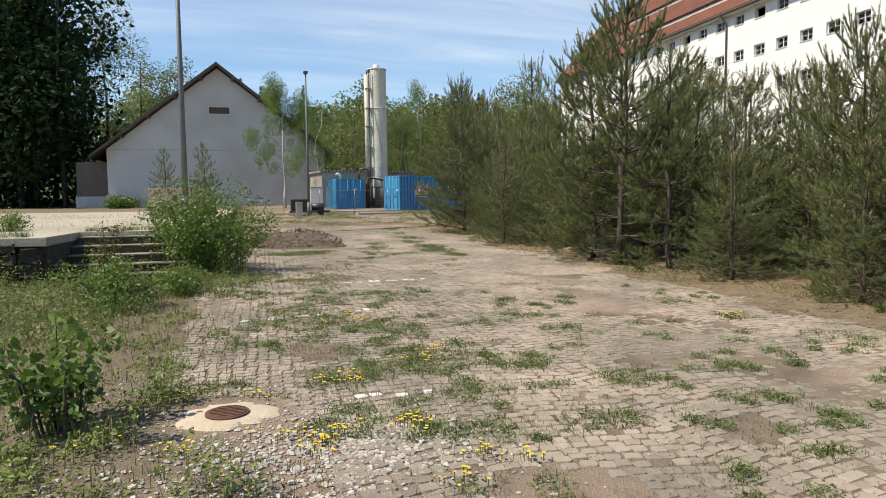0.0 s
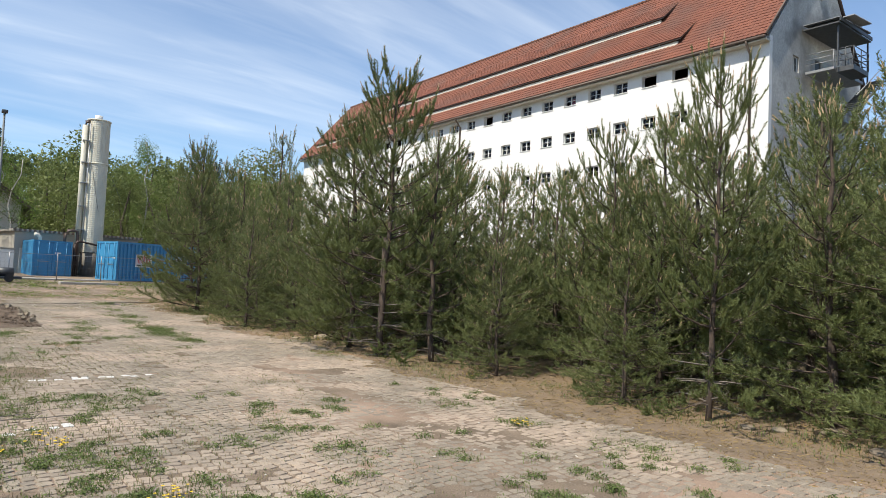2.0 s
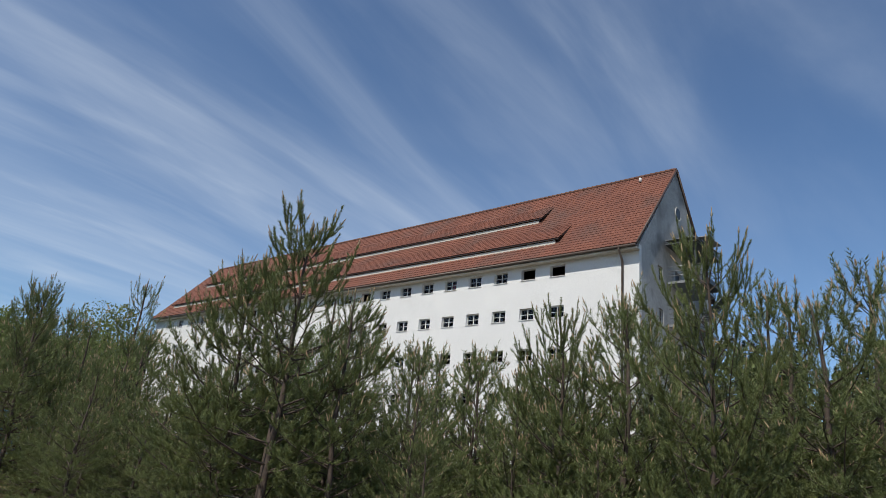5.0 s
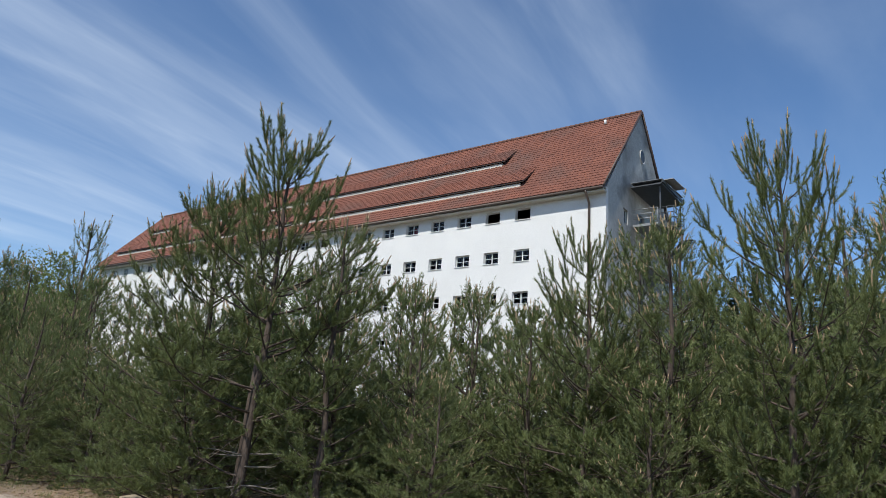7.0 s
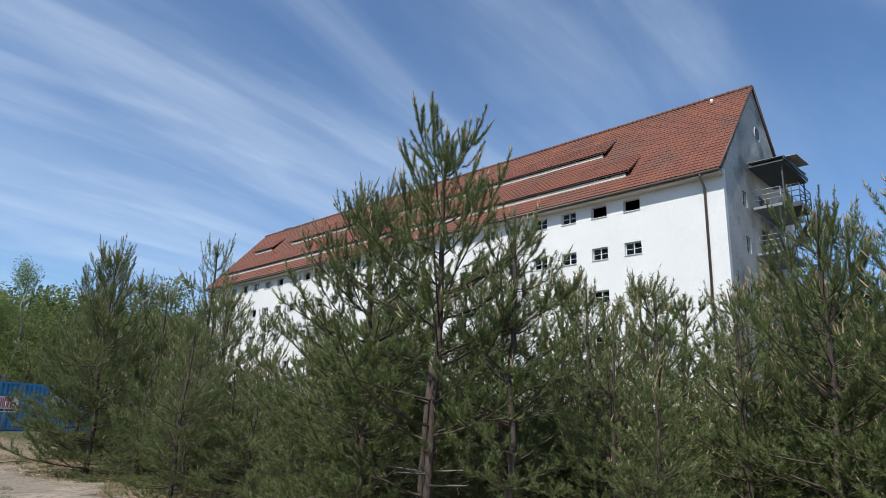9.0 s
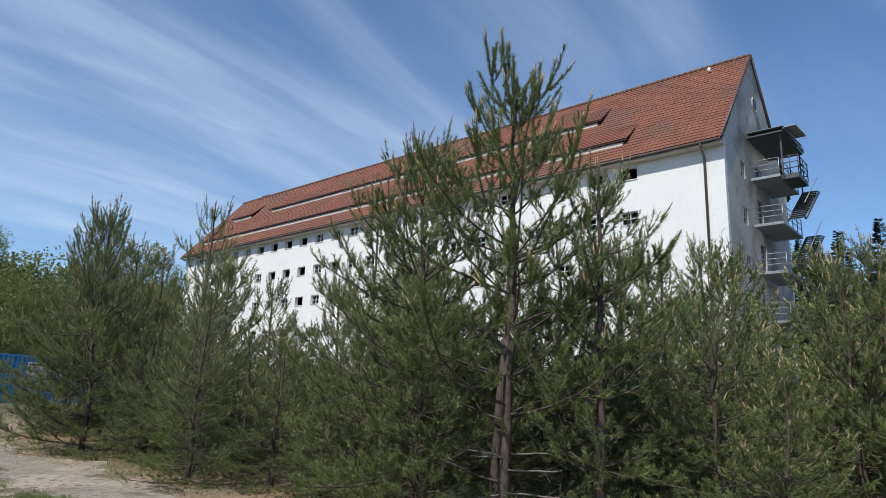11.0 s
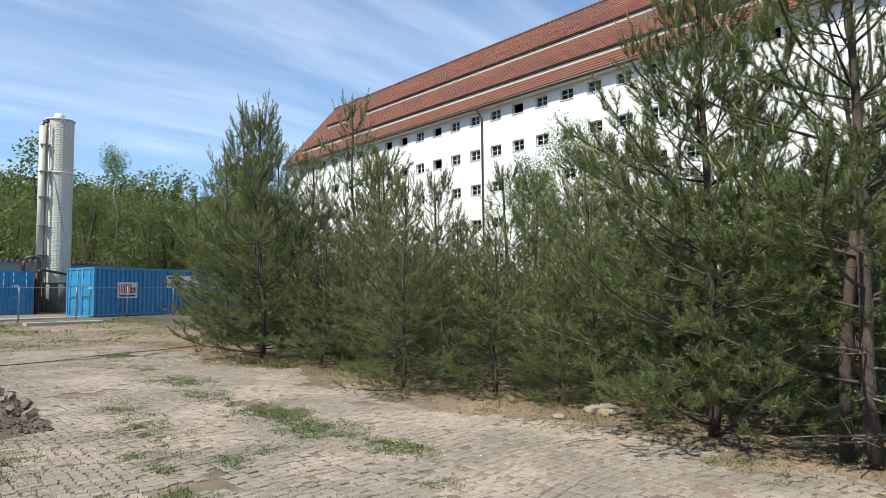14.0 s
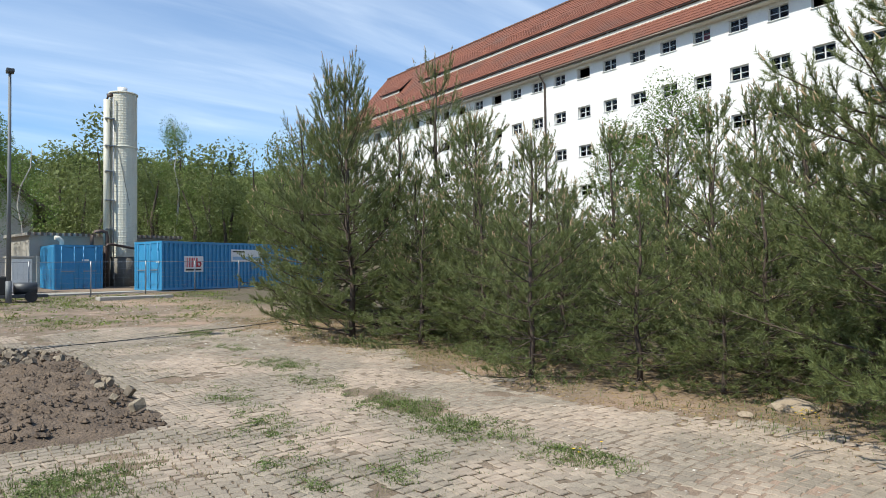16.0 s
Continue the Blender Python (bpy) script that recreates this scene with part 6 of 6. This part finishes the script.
            vs.append((x, y, slope(y + 24) - 0.24 + e * (0.17 + lump)))
    fs = [(j * (nx + 1) + i, j * (nx + 1) + i + 1, (j + 1) * (nx + 1) + i + 1, (j + 1) * (nx + 1) + i) for j in range(ny) for i in range(nx)]
    part("soil", mesh_of("soil", vs, fs, "soil", True), h)
    rng = np.random.default_rng(91)
    cv, cf = [], []
    for k in range(2200):
        x, y = -1.6 + 2.9 * rng.random(), -3.6 + 7.2 * rng.random()
        e = max(0, 1 - (x / 1.45) ** 2 * (1 if x > 0 else 0.7)) ** 0.6 * max(0, 1 - (y / 3.8) ** 2) ** 0.5
        z = slope(y + 24) - 0.24 + e * (0.17 + noise.noise((x * 2.2, y * 2.2, 1)) * 0.10) + 0.015
        s, b = 0.014 + 0.035 * rng.random() ** 2.5, len(cv)
        for d in ((1, 0, 0), (0, 1, 0), (-1, 0, 0), (0, -1, 0), (0, 0, 0.9), (0, 0, -0.6)):
            cv.append((x + d[0] * s * (0.6 + 0.8 * rng.random()), y + d[1] * s * (0.6 + 0.8 * rng.random()), z + d[2] * s * (0.7 + 0.5 * rng.random())))
        for i in range(4):
            cf += [(b + i, b + (i + 1) % 4, b + 4), (b + (i + 1) % 4, b + i, b + 5)]
    tagged(part("loose_earth", mesh_of("loose_earth", cv, cf, "soil"), h), kind="stuff")
    for k in range(95):
        x, y = rng.normal() * 0.5 + 0.35, 2.3 + rng.normal() * 0.75
        if k < 14:
            x, y = 1.15 + rng.normal() * 0.12, -3.0 + 5.5 * rng.random()
        s = 0.045 + 0.028 * rng.random()
        bm = box(-s, -s * 0.8, -s * 0.7, s, s * 0.8, s * 0.7, 0.012)
        for v in bm.verts:
            v.co += Vector(rng.normal(size=3) * 0.006)
        part("sett", (bm, "rubble"), h, "", pose(x, y, 0.08 + 0.2 * max(0, 1 - ((x - 0.3) / 0.9) ** 2) * max(0, 1 - ((y - 2.3) / 1.5) ** 2) + 0.05 * rng.random(), rng.random() * 60, rng.random() * 60, rng.random() * 360))


soil_heap()


def pebbles():
    rng = np.random.default_rng(95)
    vs, fs = [], []
    for k in range(7000):
        if k >= 4600:
            x, y = (0.35 + rng.normal() * 0.55, 4.15 + rng.normal() * 0.4) if k < 6000 else (-2.6 + 3.2 * rng.random(), 3.3 + 3.0 * rng.random())
        elif k < 700:
            x, y = 0.55 + rng.normal() * 0.5, 4.2 + rng.normal() * 0.35
        elif k < 900:
            x, y = -0.9 + rng.normal() * 0.6, 3.6 + rng.normal() * 0.3
        else:
            x, y = (0.5 + 7 * rng.random(), 3 + 22 * rng.random()) if k < 2600 else (0.3 + 10 * rng.random(), 25 + 23 * rng.random())
        s = (0.009 + 0.02 * rng.random() ** 2) * (1 if k < 900 else 0.6 if k < 2600 else 1.3 if k < 4600 else 0.75)
        z = ground_z(x, y) + 0.012
        b, sides = len(vs), 5
        for lev, (q, h) in enumerate(((1.0, 0.0), (0.62, 0.42))):
            for i in range(sides):
                a = i * math.tau / sides + 0.4 * rng.random()
                rr = s * q * (0.75 + 0.5 * rng.random())
                vs.append((x + rr * math.cos(a), y + rr * math.sin(a), z + s * (h + 0.15 * rng.random()) - 0.008))
        fs.append(tuple(b + sides + i for i in range(sides)))
        for i in range(sides):
            fs.append((b + i, b + (i + 1) % sides, b + sides + (i + 1) % sides, b + sides + i))
    ob = new("gravel", mesh_of("gravel", vs, fs, "pebble"))
    tagged(ob, "loose pale pebbles and broken stone on the paving", "gravel", kind="stuff")


pebbles()
rng = np.random.default_rng(97)
for k, (x, y, s) in enumerate(((9.1, 5.0, 0.16), (8.75, 5.5, 0.1), (8.5, 5.8, 0.09), (8.2, 16.6, 0.25), (7.5, 16.8, 0.09), (8.5, 4.3, 0.12))):
    bm = bmesh.new()
    bmesh.ops.create_icosphere(bm, subdivisions=2, radius=s)
    for v in bm.verts:
        v.co *= 1 + 0.35 * noise.noise(v.co * (2.5 / s) * 0.4 + Vector((k, 0, 0)))
        v.co.z *= 0.4
    b = thing("boulder", "pale sandy boulder at the foot of the pines", "stone", pose(x, y, ground_z(x, y) + 0.02), "edge stones")
    part("stone", (bm, "sandy_stone" if k in (3, 4) else "rubble"), b)
for k, (x, y, ln, a) in enumerate(((7.3, 16.0, 0.4, -20), (6.6, 15.7, 0.3, -15), (0.8, 9.9, 0.8, 25), (1.1, 9.7, 0.6, 5), (8.9, 17.2, 0.9, 60), (8.4, 12.9, 1.1, -30))):
    st = thing("dead_branch", "dry grey branch lying on the ground", "branch", pose(x, y, ground_z(x, y) + 0.03, 0, 0, a))
    part("branch", (tube([(-ln, 0, 0), (-ln * 0.3, 0.03, 0.015), (ln * 0.3, -0.02, 0.01), (ln, 0.03, 0.0)], [0.007, 0.006, 0.005, 0.002], 5), "dry_twig"), st)
    part("twig", (tube([(0, 0, 0.02), (ln * 0.3, 0.22, 0.02)], [0.005, 0.002], 4), "dry_twig"), st)

cable = thing("ground_cable", "dark cable lying across the paving before the plant", "cable")
run = [(2.0 + 0.78 * k, 28.2 + 0.30 * k + 0.12 * math.sin(1.7 * k)) for k in range(9)]
part("cable", (tube([(x, y, ground_z(x, y) + 0.014) for x, y in run], 0.011, 6), "rubber"), cable)


# ---- setts of the paving ----
def sett_block(w, l, h, rng, plain=False):
    """Top and sides of one worn sett with rounded corners, without its underside."""
    j = lambda: rng.normal() * 0.005
    if plain:
        m = [(x * w / 2 + j(), y * l / 2 + j(), h - 0.008) for x, y in ((-1, -1), (1, -1), (1, 1), (-1, 1))]
        return m + [(x * 0.88, y * 0.88, h) for x, y, _ in m], [(4, 5, 6, 7)] + [(i, (i + 1) % 4, 4 + (i + 1) % 4, 4 + i) for i in range(4)]
    c = 0.62 + 0.2 * rng.random()
    ring = [(-c, -1), (c, -1), (1, -c), (1, c), (c, 1), (-c, 1), (-1, c), (-1, -c)]
    t = [(x * w * 0.455 + j() * 0.7, y * l * 0.455 + j() * 0.7, h + j() * 0.15) for x, y in ring]
    b = [(x * 1.09, y * 1.09, h - 0.014) for x, y, _ in t]
    return b + t, [tuple(range(8, 16))] + [(i, (i + 1) % 8, 8 + (i + 1) % 8, 8 + i) for i in range(8)]


def lay_setts():
    rng = np.random.default_rng(101)
    W, L, BAY = 2.22 / 20, 0.108, 2.22
    near, rest = [], []
    for bay in range(-1, 5):
        for row in range(-56, 276):
            for i in range(20):
                u = -BAY / 2 + (i + 0.5) * W
                x = 0.35 + bay * BAY + u + BAY / 2
                y = 2.6 + row * L + 0.17 * (1 - (2 * u / BAY) ** 2) + 0.03 * noise.noise((x, row * 0.3, 0))
                if not -3.2 + 0.5 * noise.noise((x * 0.7, 0, 5)) < y < 31.5 + 0.8 * noise.noise((x * 0.6, 0, 6)) or x < -0.9 + 0.5 * noise.noise((0, y * 0.5, 1)) + 1.3 * (1 - smooth01(4.3, 6.2, y)) or x > 7.0 + 0.9 * noise.noise((4, y * 0.4, 1)) + 0.5 * noise.noise((x * 2.0, y * 1.3, 2)):
                    continue
                if -0.2 < x < 2.5 and 20.4 < y < 27.6 or (x + 0.3) ** 2 + (y - 5.15) ** 2 < 0.24:
                    continue
                if rng.random() < 0.03 or noise.noise((x * 1.1, y * 0.8, 51)) + 0.25 * noise.noise((x * 4, y * 4, 52)) > 0.44:
                    continue
                yaw = math.atan(-0.17 * 8 * u / BAY ** 2)
                near.append((x + rng.normal() * 0.009, y + 0.035 * (rng.random() if i % 2 else 0) + rng.normal() * 0.008, yaw + rng.normal() * 0.04))
    near.sort(key=lambda s: (s[0] - 2.3) ** 2 + (s[1] - 5.2) ** 2)
    near, rest = near[:300], near[300:]
    paving = tagged(new("paving"), "worn grey-beige stone setts laid in arcs with sandy joints", "paving", kind="structure")
    shapes = []
    for k in range(10):
        v, f = sett_block(W * (0.88 + 0.12 * rng.random()), L * (0.86 + 0.13 * rng.random()), 0.0, rng)
        shapes.append(mesh_of("sett", v, f, "sett_one"))
    lift = lambda x, y: ground_z(x, y) + 0.0085 + 0.0045 * noise.noise((x * 0.8, y * 0.6, 3)) - 0.0085 * math.exp(-((x - 4.9 - 0.07 * (y - 8)) / 0.95) ** 2) + 0.0012 * rng.normal() + 0.004 * smooth01(9, 13, y)
    white = lambda x, y: (abs(y - 5.28 - 0.03 * (x - 1)) < 0.05 and 0.6 < x < 1.75) or (abs(y - 9.0 - 0.3 * x) < 0.06 and -0.3 < x < 1.5) or (abs(y - 12.4) < 0.06 and 1.4 < x < 3.2)
    white_me = []
    for k in range(3):
        v, f = sett_block(W * 0.7, L * 0.62, 0.004, rng)
        white_me.append(mesh_of("sett", v, f, "white_sett"))
    for k, (x, y, a) in enumerate(near):
        me = white_me[k % 3] if white(x, y) and rng.random() < 0.5 else shapes[k % 10]
        ob = part("sett", me, paving)
        ob.matrix_basis = Matrix.Translation((x, y, lift(x, y))) @ Euler((rng.normal() * 0.01, rng.normal() * 0.01, a)).to_matrix().to_4x4()
    for mat in ("sett", "white_sett"):
        vs, fs = [], []
        for x, y, a in rest:
            if (mat == "white_sett") != (white(x, y) and math.sin(x * 37.0) > -0.1):
                continue
            v, f = sett_block(W * (0.87 + 0.13 * rng.random()), L * (0.85 + 0.14 * rng.random()), 0.0, rng, y > 10)
            b, z, c, s = len(vs), lift(x, y), math.cos(a), math.sin(a)
            vs += [(x + p[0] * c - p[1] * s, y + p[0] * s + p[1] * c, z + p[2]) for p in v]
            fs += [tuple(b + i for i in q) for q in f]
        if vs:
            tagged(part("far_setts", mesh_of("far_setts", vs, fs, mat), paving), kind="stuff")


lay_setts()
